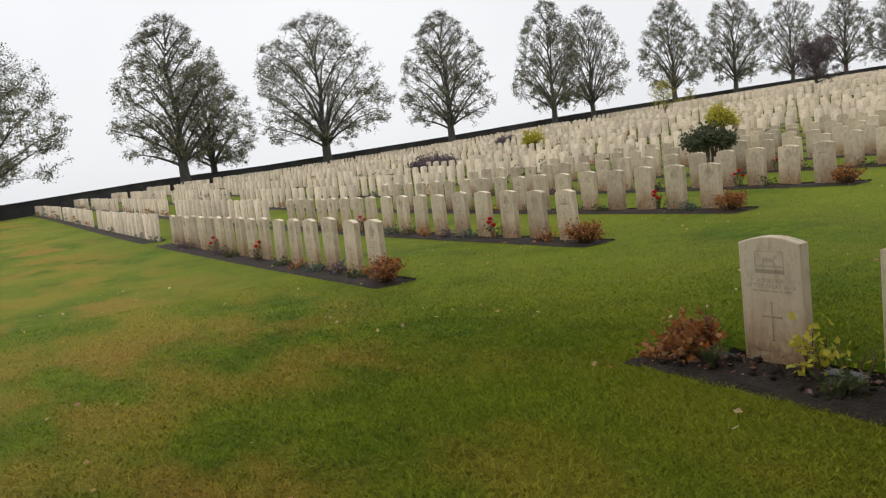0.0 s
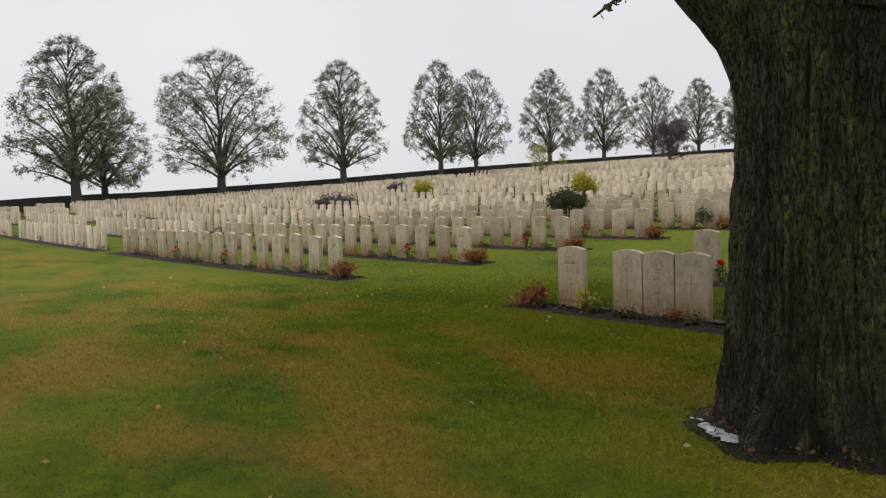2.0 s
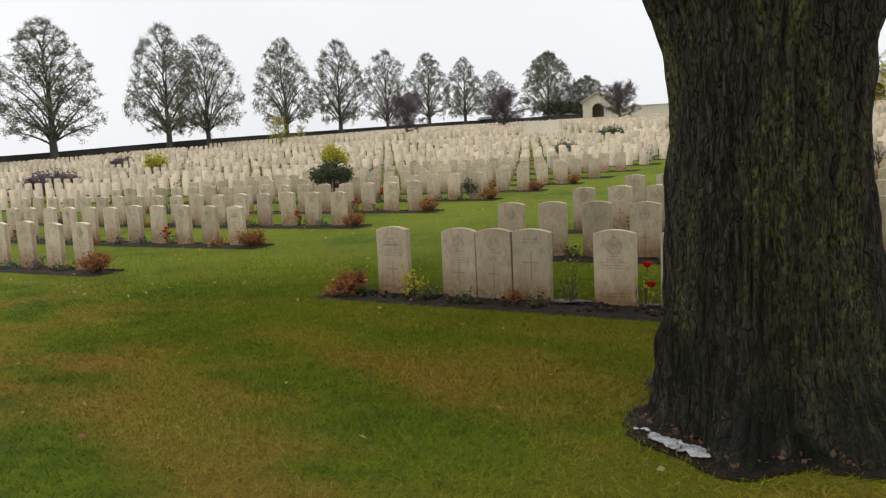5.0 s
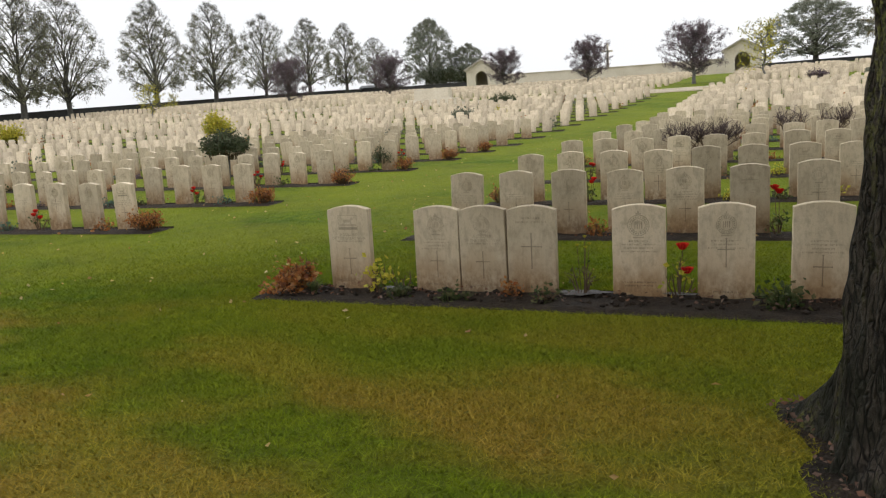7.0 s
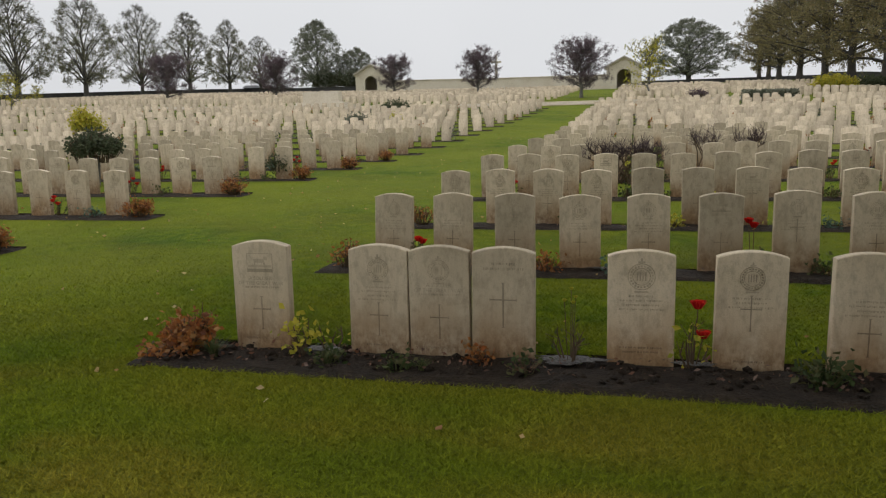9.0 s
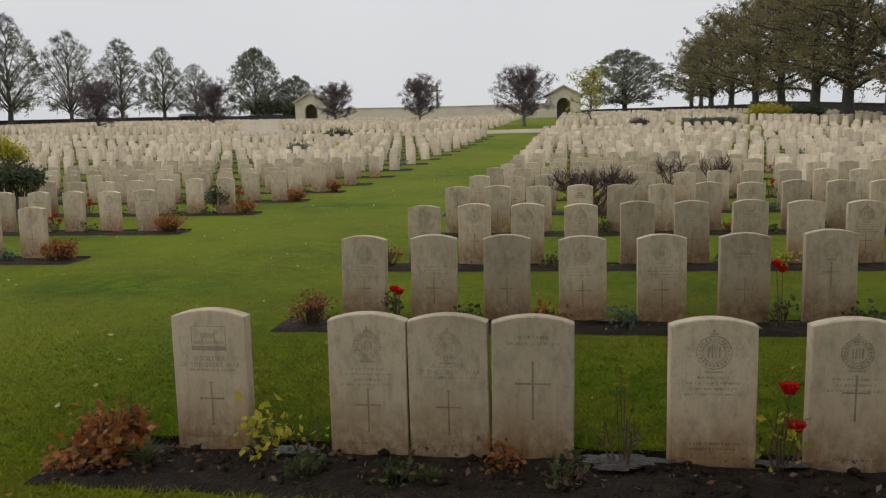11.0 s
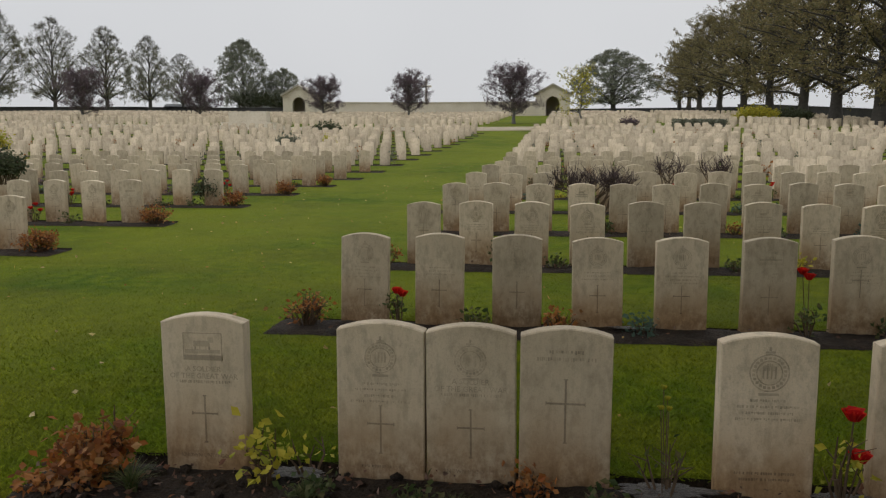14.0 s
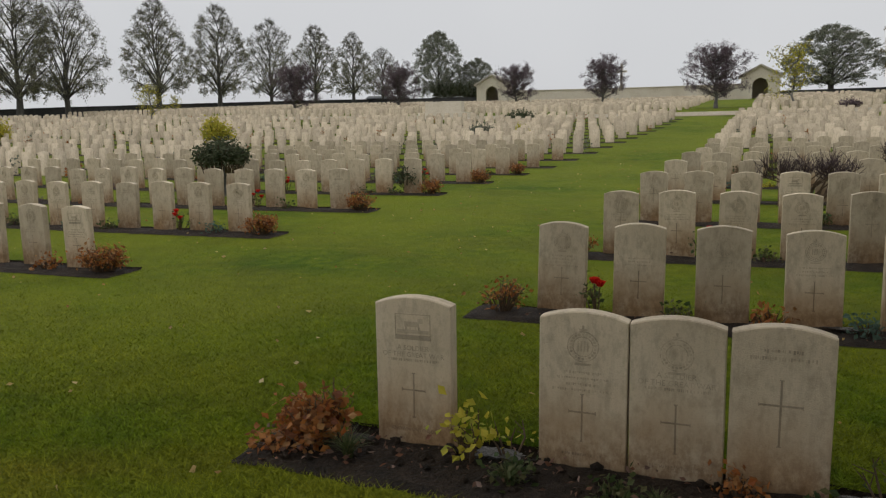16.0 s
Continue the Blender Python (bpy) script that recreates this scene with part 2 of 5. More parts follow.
def bark_stuff(name):
    """Wet, dark, furrowed bark with moss and pale lichen."""
    m = bpy.data.materials.new(name)
    m.use_nodes = True
    n, l = m.node_tree.nodes, m.node_tree.links
    b = n["Principled BSDF"]
    b.inputs["Roughness"].default_value = 0.7
    b.inputs["Specular IOR Level"].default_value = 0.3
    where = n.new("ShaderNodeTexCoord").outputs["Object"]

    def tex(scale, detail, low, high, stretch):
        mp = n.new("ShaderNodeMapping")
        mp.inputs["Scale"].default_value = stretch
        t = n.new("ShaderNodeTexNoise")
        t.inputs["Scale"].default_value, t.inputs["Detail"].default_value = scale, detail
        t.inputs["Roughness"].default_value = 0.65
        r = n.new("ShaderNodeMapRange")
        r.inputs[1].default_value, r.inputs[2].default_value = low, high
        l.new(where, mp.inputs[0])
        l.new(mp.outputs[0], t.inputs["Vector"])
        l.new(t.outputs[0], r.inputs[0])
        return r.outputs[0]

    def mix(fac, a, c):
        x = n.new("ShaderNodeMix")
        x.data_type = "RGBA"
        l.new(fac, x.inputs[0])
        for s, v in ((6, a), (7, c)):
            if isinstance(v, tuple):
                x.inputs[s].default_value = (*v, 1)
            else:
                l.new(v, x.inputs[s])
        return x.outputs[2]

    warp = n.new("ShaderNodeTexNoise")
    warp.inputs["Scale"].default_value, warp.inputs["Detail"].default_value = 7, 4
    l.new(where, warp.inputs["Vector"])
    bend = n.new("ShaderNodeVectorMath")
    bend.operation = "MULTIPLY_ADD"
    bend.inputs[1].default_value = (0.07, 0.07, 0.3)
    l.new(warp.outputs["Color"], bend.inputs[0])
    l.new(where, bend.inputs[2])
    squash = n.new("ShaderNodeMapping")
    squash.inputs["Scale"].default_value = (1, 1, 0.15)
    l.new(bend.outputs[0], squash.inputs[0])
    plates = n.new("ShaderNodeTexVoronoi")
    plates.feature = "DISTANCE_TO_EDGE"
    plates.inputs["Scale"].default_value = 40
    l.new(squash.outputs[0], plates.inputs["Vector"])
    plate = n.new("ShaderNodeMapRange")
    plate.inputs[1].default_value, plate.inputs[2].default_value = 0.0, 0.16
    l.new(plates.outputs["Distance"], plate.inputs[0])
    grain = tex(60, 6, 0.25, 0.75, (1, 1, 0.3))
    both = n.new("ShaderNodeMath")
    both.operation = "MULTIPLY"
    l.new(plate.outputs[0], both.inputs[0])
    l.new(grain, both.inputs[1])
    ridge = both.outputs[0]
    # The bump's relief also drives the colour: near black in the furrows.
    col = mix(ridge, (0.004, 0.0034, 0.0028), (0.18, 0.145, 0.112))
    broad = n.new("ShaderNodeMath")
    broad.operation = "MULTIPLY"
    l.new(tex(2.4, 5, 0.47, 0.62, (1, 1, 0.3)), broad.inputs[0])
    l.new(tex(48, 3, 0.45, 0.6, (1, 1, 0.6)), broad.inputs[1])
    col = mix(broad.outputs[0], col, (0.25, 0.25, 0.07))
    col = mix(tex(5, 6, 0.6, 0.72, (1, 1, 0.35)), col, (0.075, 0.07, 0.062))
    col = mix(tex(30, 3, 0.70, 0.76, (1, 1, 0.8)), col, (0.25, 0.25, 0.21))
    height = n.new("ShaderNodeSeparateXYZ")
    l.new(where, height.inputs[0])
    low = n.new("ShaderNodeMath")
    low.operation, low.use_clamp = "MULTIPLY_ADD", True
    low.inputs[1].default_value, low.inputs[2].default_value = -0.75, 1.05
    l.new(height.outputs["Z"], low.inputs[0])
    mossy = n.new("ShaderNodeMath")
    mossy.operation = "MULTIPLY"
    l.new(low.outputs[0], mossy.inputs[0])
    l.new(tex(6, 7, 0.36, 0.56, (1, 1, 0.6)), mossy.inputs[1])
    col = mix(mossy.outputs[0], col, (0.011, 0.013, 0.005))
    l.new(col, b.inputs["Base Color"])
    bn = n.new("ShaderNodeBump")
    bn.inputs["Strength"].default_value, bn.inputs["Distance"].default_value = 1.0, 0.035
    l.new(ridge, bn.inputs["Height"])
    l.new(bn.outputs[0], b.inputs["Normal"])
    return m


LAWN = lawn_stuff("lawn", False, 1.3)
BLADES = lawn_stuff("grass_blades", True, 1.6)
STONE = headstone_stuff("portland_stone")
# Raised carvings: the look of a cut is put into darker stone colours.
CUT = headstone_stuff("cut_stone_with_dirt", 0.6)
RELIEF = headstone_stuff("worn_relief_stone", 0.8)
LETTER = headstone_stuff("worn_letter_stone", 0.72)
SOIL = rough_stuff("wet_soil", [(0.006, 0.0045, 0.003), (0.02, 0.0135, 0.0085), (0.046, 0.031, 0.02)], 9, 60, 1.0, 0.8, 0.03, spec=0.2)
GRAVEL = rough_stuff("pale_gravel", [(0.26, 0.215, 0.15), (0.36, 0.3, 0.22)], 1.5, 40, 0.4, 0.9)
PALE = rough_stuff("pale_limestone", [(0.46, 0.40, 0.31), (0.58, 0.52, 0.42), (0.64, 0.59, 0.5)], 0.5, 9, 0.2, 0.85)
ROOF = rough_stuff("stone_roof_slabs", [(0.34, 0.31, 0.26), (0.46, 0.42, 0.36)], 1.0, 12, 0.3, 0.85)
SHADE = rough_stuff("shaded_plaster", [(0.4, 0.34, 0.27), (0.5, 0.43, 0.35)], 1.0, 12, 0.2, 0.9)
BRICK = rough_stuff("dark_brick", [(0.028, 0.027, 0.03), (0.05, 0.048, 0.05), (0.075, 0.07, 0.068)], 0.8, 12, 0.4, 0.9, vary=0.15)
SLATE = rough_stuff("grey_slate", [(0.09, 0.095, 0.1), (0.14, 0.145, 0.15)], 1.0, 8, 0.2, 0.7)
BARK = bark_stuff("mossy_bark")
TWIG = rough_stuff("grey_bark", [(0.10, 0.095, 0.088), (0.19, 0.178, 0.165)], 4, 30, 0.5, 0.9)
LIMEBARK = rough_stuff("dark_grey_bark", [(0.05, 0.047, 0.043), (0.11, 0.103, 0.094)], 4, 30, 0.5, 0.9)
THORN = rough_stuff("purple_brown_twig", [(0.03, 0.018, 0.018), (0.07, 0.045, 0.042)], 9, 60, 0.2, 0.8)
STEM = rough_stuff("dry_stem", [(0.06, 0.04, 0.025), (0.13, 0.085, 0.05)], 9, 60, 0.2, 0.8)
# Mist in front of the lime row is put into these paler leaf colours.
LIME = leaf_stuff("lime_leaves", [(0.15, 0.155, 0.1), (0.185, 0.19, 0.12), (0.225, 0.2, 0.125), (0.17, 0.17, 0.125)])
BROWNLIME = leaf_stuff("turning_leaves", [(0.16, 0.14, 0.068), (0.205, 0.172, 0.08), (0.24, 0.185, 0.085), (0.15, 0.15, 0.075)])
OAK = leaf_stuff("dark_green_leaves", [(0.12, 0.13, 0.095), (0.165, 0.172, 0.125), (0.2, 0.2, 0.15)])
# Oak leaf colours lifted and greyed to stand in for distant haze.
HAZEOAK = leaf_stuff("grey_green_leaves", [(0.17, 0.185, 0.14), (0.22, 0.23, 0.17), (0.255, 0.255, 0.2)])
EVERGREEN = leaf_stuff("evergreen_leaves", [(0.045, 0.06, 0.03), (0.075, 0.09, 0.045), (0.1, 0.11, 0.06)])
DARKBARK = rough_stuff("dark_wet_bark", [(0.035, 0.031, 0.028), (0.075, 0.068, 0.06)], 4, 30, 0.6, 0.85)
PURPLE = leaf_stuff("purple_leaves", [(0.105, 0.072, 0.088), (0.15, 0.108, 0.125), (0.13, 0.1, 0.105)])
YELLOW = leaf_stuff("yellow_leaves", [(0.36, 0.33, 0.03), (0.5, 0.42, 0.05), (0.28, 0.31, 0.04)])
RUST = leaf_stuff("rust_leaves", [(0.27, 0.08, 0.02), (0.40, 0.17, 0.045), (0.16, 0.055, 0.024), (0.42, 0.235, 0.09)])
LITTER = leaf_stuff("damp_brown_leaves", [(0.09, 0.05, 0.035), (0.16, 0.1, 0.075), (0.2, 0.09, 0.05), (0.24, 0.17, 0.14)])
GREEN = leaf_stuff("green_leaves", [(0.035, 0.06, 0.018), (0.065, 0.09, 0.03), (0.105, 0.115, 0.045), (0.13, 0.115, 0.05)])
SAGE = leaf_stuff("blue_green_leaves", [(0.07, 0.12, 0.09), (0.1, 0.16, 0.12)])
RED = leaf_stuff("red_petals", [(0.55, 0.015, 0.01), (0.7, 0.04, 0.02), (0.45, 0.01, 0.015)])
FALLEN = leaf_stuff("fallen_leaf", [(0.4, 0.25, 0.08), (0.5, 0.38, 0.17), (0.28, 0.12, 0.04), (0.55, 0.46, 0.25)])
WHITEPATCH = rough_stuff("white_foam", [(0.08, 0.075, 0.07), (0.45, 0.45, 0.46), (0.7, 0.7, 0.7)], 26, 90, 0.6, 0.4, 0.01)
MUD = rough_stuff("pale_wet_mud", [(0.012, 0.009, 0.007), (0.04, 0.033, 0.027), (0.12, 0.108, 0.095)], 30, 110, 1.0, 0.45, 0.02, spec=0.5)

# ---------------------------------------------------------------- helpers for shapes


class Shape:
    """Vertices and faces of one mesh."""

    def __init__(self):
        self.v, self.f = [], []

    def quad(self, a, b, c, d):
        k = len(self.v)
        self.v += [tuple(a), tuple(b), tuple(c), tuple(d)]
        self.f.append((k, k + 1, k + 2, k + 3))

    def box(self, x0, y0, z0, x1, y1, z1):
        k = len(self.v)
        self.v += [(x0, y0, z0), (x1, y0, z0), (x1, y1, z0), (x0, y1, z0), (x0, y0, z1), (x1, y0, z1), (x1, y1, z1), (x0, y1, z1)]
        self.f += [tuple(k + i for i in q) for q in ((3, 2, 1, 0), (4, 5, 6, 7), (0, 1, 5, 4), (1, 2, 6, 5), (2, 3, 7, 6), (3, 0, 4, 7))]

    def tube(self, p, q, r0, r1, n=4):
        p, q = Vector(p), Vector(q)
        d = (q - p).normalized()
        a = d.orthogonal().normalized()
        b = d.cross(a)
        k = len(self.v)
        for c, r in ((p, r0), (q, r1)):
            for i in range(n):
                t = 2 * math.pi * i / n
                self.v.append(tuple(c + r * (math.cos(t) * a + math.sin(t) * b)))
        self.f += [(k + i, k + (i + 1) % n, k + n + (i + 1) % n, k + n + i) for i in range(n)]

    def leaf(self, p, along, size, rng, width=0.6):
        """A leaf of two folded halves."""
        p, along = Vector(p), Vector(along).normalized()
        side = along.cross(Vector((rng.gauss(0, 1), rng.gauss(0, 1), rng.gauss(0, 1)))).normalized()
        up = along.cross(side)
        k = len(self.v)
        mid = p + along * size * 0.5
        self.v += [tuple(p), tuple(mid + side * size * width / 2 + up * size * 0.1), tuple(p + along * size), tuple(mid - side * size * width / 2 + up * size * 0.1)]
        self.f += [(k, k + 1, k + 2), (k, k + 2, k + 3)]

    def mesh(self, name, material, smooth=False):
        me = bpy.data.meshes.new(name)
        me.from_pydata(self.v, [], self.f)
        if material:
            me.materials.append(material)
        if smooth:
            me.polygons.foreach_set("use_smooth", [True] * len(me.polygons))
        me.update()
        return me


def thing(name, shape, material, m=None, label="", category="", group="", kind="", smooth=False):
    ob = new(name, shape.mesh(name, material, smooth))
    if m is not None:
        ob.matrix_world = m
    return tagged(ob, label, category, group, kind)


def base(name, m, label, category, group=""):
    ob = new(name)
    ob.empty_display_size = 0.1
    ob.matrix_world = m
    return tagged(ob, label, category, group)


def part(name, shape, material, parent, label="", smooth=False):
    ob = new(name, shape if isinstance(shape, bpy.types.Mesh) else shape.mesh(name, material, smooth))
    ob.parent = parent
    if label:
        ob["label"] = label
    return ob


def raw_mesh(name, verts, tris, material):
    """A large mesh from arrays, quickly."""
    me = bpy.data.meshes.new(name)
    me.vertices.add(len(verts))
    me.vertices.foreach_set("co", np.asarray(verts, np.float32).ravel())
    me.loops.add(tris.size)
    me.loops.foreach_set("vertex_index", tris.ravel().astype(np.int32))
    me.polygons.add(len(tris))
    me.polygons.foreach_set("loop_start", np.arange(0, tris.size, tris.shape[1], dtype=np.int32))
    me.materials.append(material)
    me.update(calc_edges=True)
    return me


# ---------------------------------------------------------------- the lie of the land
KNOT_Y = [-400, -30, 0, 5, 10, 15, 20, 40, 60, 93, 125, 160, 220, 400]
KNOT_Z = [-3, -0.1, 0.07, 0.165, 0.335, 0.46, 0.57, 1.75, 3.2, 5.2, 7.1, 8.9, 10.2, 11]
_yy = np.linspace(-400, 400, 1601)
_k = np.exp(-np.linspace(-2, 2, 17) ** 2)
_zz = np.convolve(np.pad(np.interp(_yy, KNOT_Y, KNOT_Z), 8, "edge"), _k / _k.sum(), "valid")


def ease(t):
    t = np.clip(t, 0, 1)
    return t * t * (3 - 2 * t)


def land(x, y):
    """The height of the ground: flat at the foot, a slope ahead, higher to the west."""
    x, y = np.asarray(x, float), np.asarray(y, float)
    west = 1.25 * ease((-x - 6) / 62) * np.clip(1.12 - y / 190, 0.2, 1.0) * ease((y + 25) / 40)
    east = -0.6 * ease((x - 10) / 30) * np.clip(1.9 - y / 75, -0.7, 1) * ease((y - 5) / 40)
    return np.interp(y, _yy, _zz) + west + east


def ground_at(x, y):
    return float(land(x, y))


def spread(lo, hi, near, step, grow):
    """Grid lines that are close together near a place and wider away from it."""
    out = [near]
    s = step
    while out[-1] < hi:
        out.append(out[-1] + s)
        s *= grow
    s = step
    while out[0] > lo:
        out.insert(0, out[0] - s)
        s *= grow
    return np.array(out)


gx, gy = spread(-1500, 1500, 0, 0.5, 1.035), spread(-600, 2500, 0, 0.5, 1.03)
# a gutter is cut behind each of the nearest rows of the east plot: west end, east end, y from and to
GUTTERS = [(0.028 * 2.72 * r - 0.5, 11.4 if r == 0 else 12.2, 2.72 * r + 0.03, 2.72 * r + (0.155 if r == 0 else 0.125)) for r in range(5)]
for x0, x1, y0, y1 in GUTTERS:
    gx = np.append(gx, [x0, x0 + 0.01, x1, x1 + 0.01])
    gy = np.append(gy, [y0 - 0.01, y0, y1, y1 + 0.01])
gx, gy = np.unique(gx), np.unique(gy)
X, Y = np.meshgrid(gx, gy)
Z = land(X, Y)
for x0, x1, y0, y1 in GUTTERS:
    Z -= 0.09 * ((X > x0 + 0.005) & (X < x1 + 0.005) & (Y > y0 - 0.005) & (Y < y1 + 0.005))
verts = np.stack([X, Y, Z], -1).reshape(-1, 3)
i, j = np.meshgrid(np.arange(len(gx) - 1), np.arange(len(gy) - 1))
a = (j * len(gx) + i).ravel()
quads = np.stack([a, a + 1, a + 1 + len(gx), a + len(gx)], -1)
ground = new("ground", raw_mesh("ground", verts, quads, LAWN))
ground.data.polygons.foreach_set("use_smooth", [True] * len(ground.data.polygons))
tagged(ground, "mown green lawn with worn ochre patches on a gentle slope", "lawn", kind="structure")

# ---------------------------------------------------------------- walls, path and pavilions


def along_land(name, x0, y0, x1, y1, thick, height, material, coping, label, n=40):
    """A boundary wall of short stepped lengths that follows the slope, with a coping on top."""
    body, cap = Shape(), Shape()
    d = Vector((x1 - x0, y1 - y0, 0))
    side = Vector((-d.y, d.x, 0)).normalized() * thick / 2
    pts = []
    for q in range(n + 1):
        x, y = x0 + (x1 - x0) * q / n, y0 + (y1 - y0) * q / n
        pts.append(Vector((x, y, ground_at(x, y))))
    for p, q in zip(pts, pts[1:]):
        for s, lo, hi, w in ((body, -0.3, height, 1.0), (cap, height, height + 0.09, 1.35)):
            a, b, c, e = p - side * w, q - side * w, q + side * w, p + side * w
            low, top = Vector((0, 0, lo)), Vector((0, 0, hi))
            s.quad(a + low, b + low, b + top, a + top)
            s.quad(c + low, e + low, e + top, c + top)
            s.quad(a + top, b + top, c + top, e + top)
            if w > 1:
                s.quad(a + low, e + low, c + low, b + low)
    ob = thing(name, body, material, label=label, category="wall", kind="structure")
    part("coping", cap, coping, ob, "weathered dark coping stones")
    return ob


along_land("wall_west", -69, -30, -69, 138, 0.45, 1.15, BRICK, BRICK, "long low dark brick boundary wall behind the trees", 60)
along_land("wall_north", -69, 138, -36, 138, 0.45, 1.0, BRICK, BRICK, "low dark brick boundary wall behind the graves", 12)
along_land("wall_north_east", 6, 140, 39, 150, 0.45, 0.6, BRICK, BRICK, "low dark brick boundary wall behind the trees", 14)
along_land("wall_east", 39, 20, 39, 150, 0.5, 1.1, BRICK, BRICK, "dark brick boundary wall along the tree avenue", 40)
along_land("screen_wall", -30.6, 106.6, 1.2, 106.6, 0.5, 1.9, PALE, PALE, "pale limestone screen wall between the two pavilions", 14)

strip = Shape()
for q in range(40):
    x0, x1 = -62 + q * 1.9, -62 + (q + 1) * 1.9
    for y0, y1 in ((54.0, 54.9), (54.9, 55.8)):
        strip.quad(*[(x, y, ground_at(x, y) + 0.03) for x, y in ((x0, y0), (x1, y0), (x1, y1), (x0, y1))])
thing("path", strip, GRAVEL, label="pale gravel cross path between two plots of graves", category="path", kind="structure")
kerb = Shape()
for q in range(40):
    x0, x1 = -62 + q * 1.9, -62 + (q + 1) * 1.9 - 0.02
    z = ground_at((x0 + x1) / 2, 55.9)
    kerb.box(x0, 55.8, z - 0.2, x1, 56.1, z + 0.22)
thing("kerb", kerb, PALE, label="low pale stone retaining kerb behind the path", category="kerb", kind="structure")


def pavilion(x, y, m_turn=0.0):
    """A small gabled stone shelter with a round-headed arch."""
    z = ground_at(x, y)
    root = base("pavilion", pose(x, y, z, 0, 0, m_turn), "small pale limestone shelter with gabled roof and round arch", "pavilion", "pavilions at the ends of the screen wall")
    w, d, h, gable, aw, spring = 2.35, 4.2, 2.95, 1.25, 0.95, 1.7
    front = Shape()
    n = 12
    arch = [(-aw, 0.0), (-aw, spring)] + [(-aw * math.cos(math.pi * k / n), spring + aw * math.sin(math.pi * k / n)) for k in range(1, n)] + [(aw, spring), (aw, 0.0)]
    outer = [(-w, -0.5), (-w, h)] + [(-w + 2 * w * k / n, h + gable * (1 - abs(2 * k / n - 1))) for k in range(1, n)] + [(w, h), (w, -0.5)]
    for yy, flip in ((0.0, False), (0.55, True)):
        for (ax, az), (bx, bz), (cx, cz), (dx, dz) in zip(outer, outer[1:], arch[1:], arch):
            q = [(ax, yy, az), (dx, yy, dz), (cx, yy, cz), (bx, yy, bz)]
            front.quad(*(q if not flip else q[::-1]))
    for (ax, az), (bx, bz) in zip(arch, arch[1:]):
        front.quad((ax, 0, az), (ax, 0.55, az), (bx, 0.55, bz), (bx, 0, bz))
    part("front_wall", front, PALE, root)
    for sx in (-1, 1):
        s = Shape()
        s.box(min(sx * w, sx * (w - 0.5)), 0.552, -0.5, max(sx * w, sx * (w - 0.5)), d, h)
        part("side_wall", s, PALE, root)
    s = Shape()
    s.box(-w + 0.5, d - 0.5, -0.5, w - 0.5, d, h)
    part("back_wall", s, SHADE, root, "shaded inner back wall")
    for sx in (-1, 1):
        roof = Shape()
        e, t = 0.3, 0.22
        a, b = (sx * (w + e), h - 0.16), (0.0, h + gable)
        lower = [(a[0], -e, a[1]), (b[0], -e, b[1]), (b[0], d + e, b[1]), (a[0], d + e, a[1])]
        upper = [(p, q, r + t) for p, q, r in lower]
        roof.quad(*lower)
        roof.quad(*upper)
        for k in range(4):
            roof.quad(lower[k], lower[(k + 1) % 4], upper[(k + 1) % 4], upper[k])
        part("roof_slope", roof, ROOF, root, "sloping stone slab roof")
    for x0, x1 in ((-w - 0.12, -aw - 0.25), (aw + 0.25, w + 0.12)):
        s = Shape()
        s.box(x0, -0.08, h - 0.28, x1, 0.0, h - 0.1)
        part("string_course", s, PALE, root)
    keystone = Shape()
    keystone.box(-0.16, -0.07, spring + aw + 0.01, 0.16, 0.0, spring + aw + 0.42)
    part("keystone", keystone, PALE, root)
    return root


pavilion(3.4, 106)
pavilion(-32.9, 106)

# the tall stone cross behind the screen wall
cross_z = ground_at(-15, 111)
root = base("memorial_cross", pose(-15, 111, cross_z), "tall pale stone memorial cross on a stepped base", "cross")
s = Shape()
s.box(-1.2, -1.2, -0.3, 1.2, 1.2, 0.3)
s.box(-0.8, -0.8, 0.3, 0.8, 0.8, 0.7)
part("stepped_base", s, PALE, root)
s = Shape()
s.tube((0, 0, 0.7), (0, 0, 5.4), 0.24, 0.13, 8)
part("shaft", s, PALE, root)
s = Shape()
s.box(-0.75, -0.12, 4.15, -0.14, 0.12, 4.42)
s.box(0.14, -0.12, 4.15, 0.75, 0.12, 4.42)
part("cross_arms", s, PALE, root)
s = Shape()
s.box(-0.05, -0.3, 2.4, 0.05, -0.22, 4.7)
s.box(-0.35, -0.3, 4.2, 0.35, -0.22, 4.3)
part("blade", s, SLATE, root, "dark bronze blade")

# the altar stone by the cross path
az = ground_at(-22, 58.3)
root = base("altar_stone", pose(-22, 58.3, az), "pale limestone altar-like block on low steps", "monument")
s = Shape()
s.box(-2.6, -1.2, -0.3, 2.6, 1.2, 0.2)
s.box(-2.1, -0.9, 0.2, 2.1, 0.9, 0.42)
part("steps", s, PALE, root)
s = Shape()
s.box(-1.6, -0.45, 0.42, 1.6, 0.45, 1.3)
part("block", s, PALE, root)

# the low grey building beyond the wall
bz = ground_at(-69, 143)
root = base("shed", pose(-67, 143, bz, 0, 0, 25), "low grey building with a shallow slate roof beyond the wall", "building")
s = Shape()
s.box(-4.2, -3, -0.4, 4.2, 3, 1.2)
part("shed_wall", s, BRICK, root)
for sy in (-1, 1):
    s = Shape()
    s.quad((-4.6, sy * 3.4, 1.1), (4.6, sy * 3.4, 1.1), (4.0, 0, 1.75), (-4.0, 0, 1.75))
    s.quad((-4.6, sy * 3.4, 1.2), (4.6, sy * 3.4, 1.2), (4.0, 0, 1.85), (-4.0, 0, 1.85))
    part("roof_slope", s, SLATE, root)

# ---------------------------------------------------------------- trees


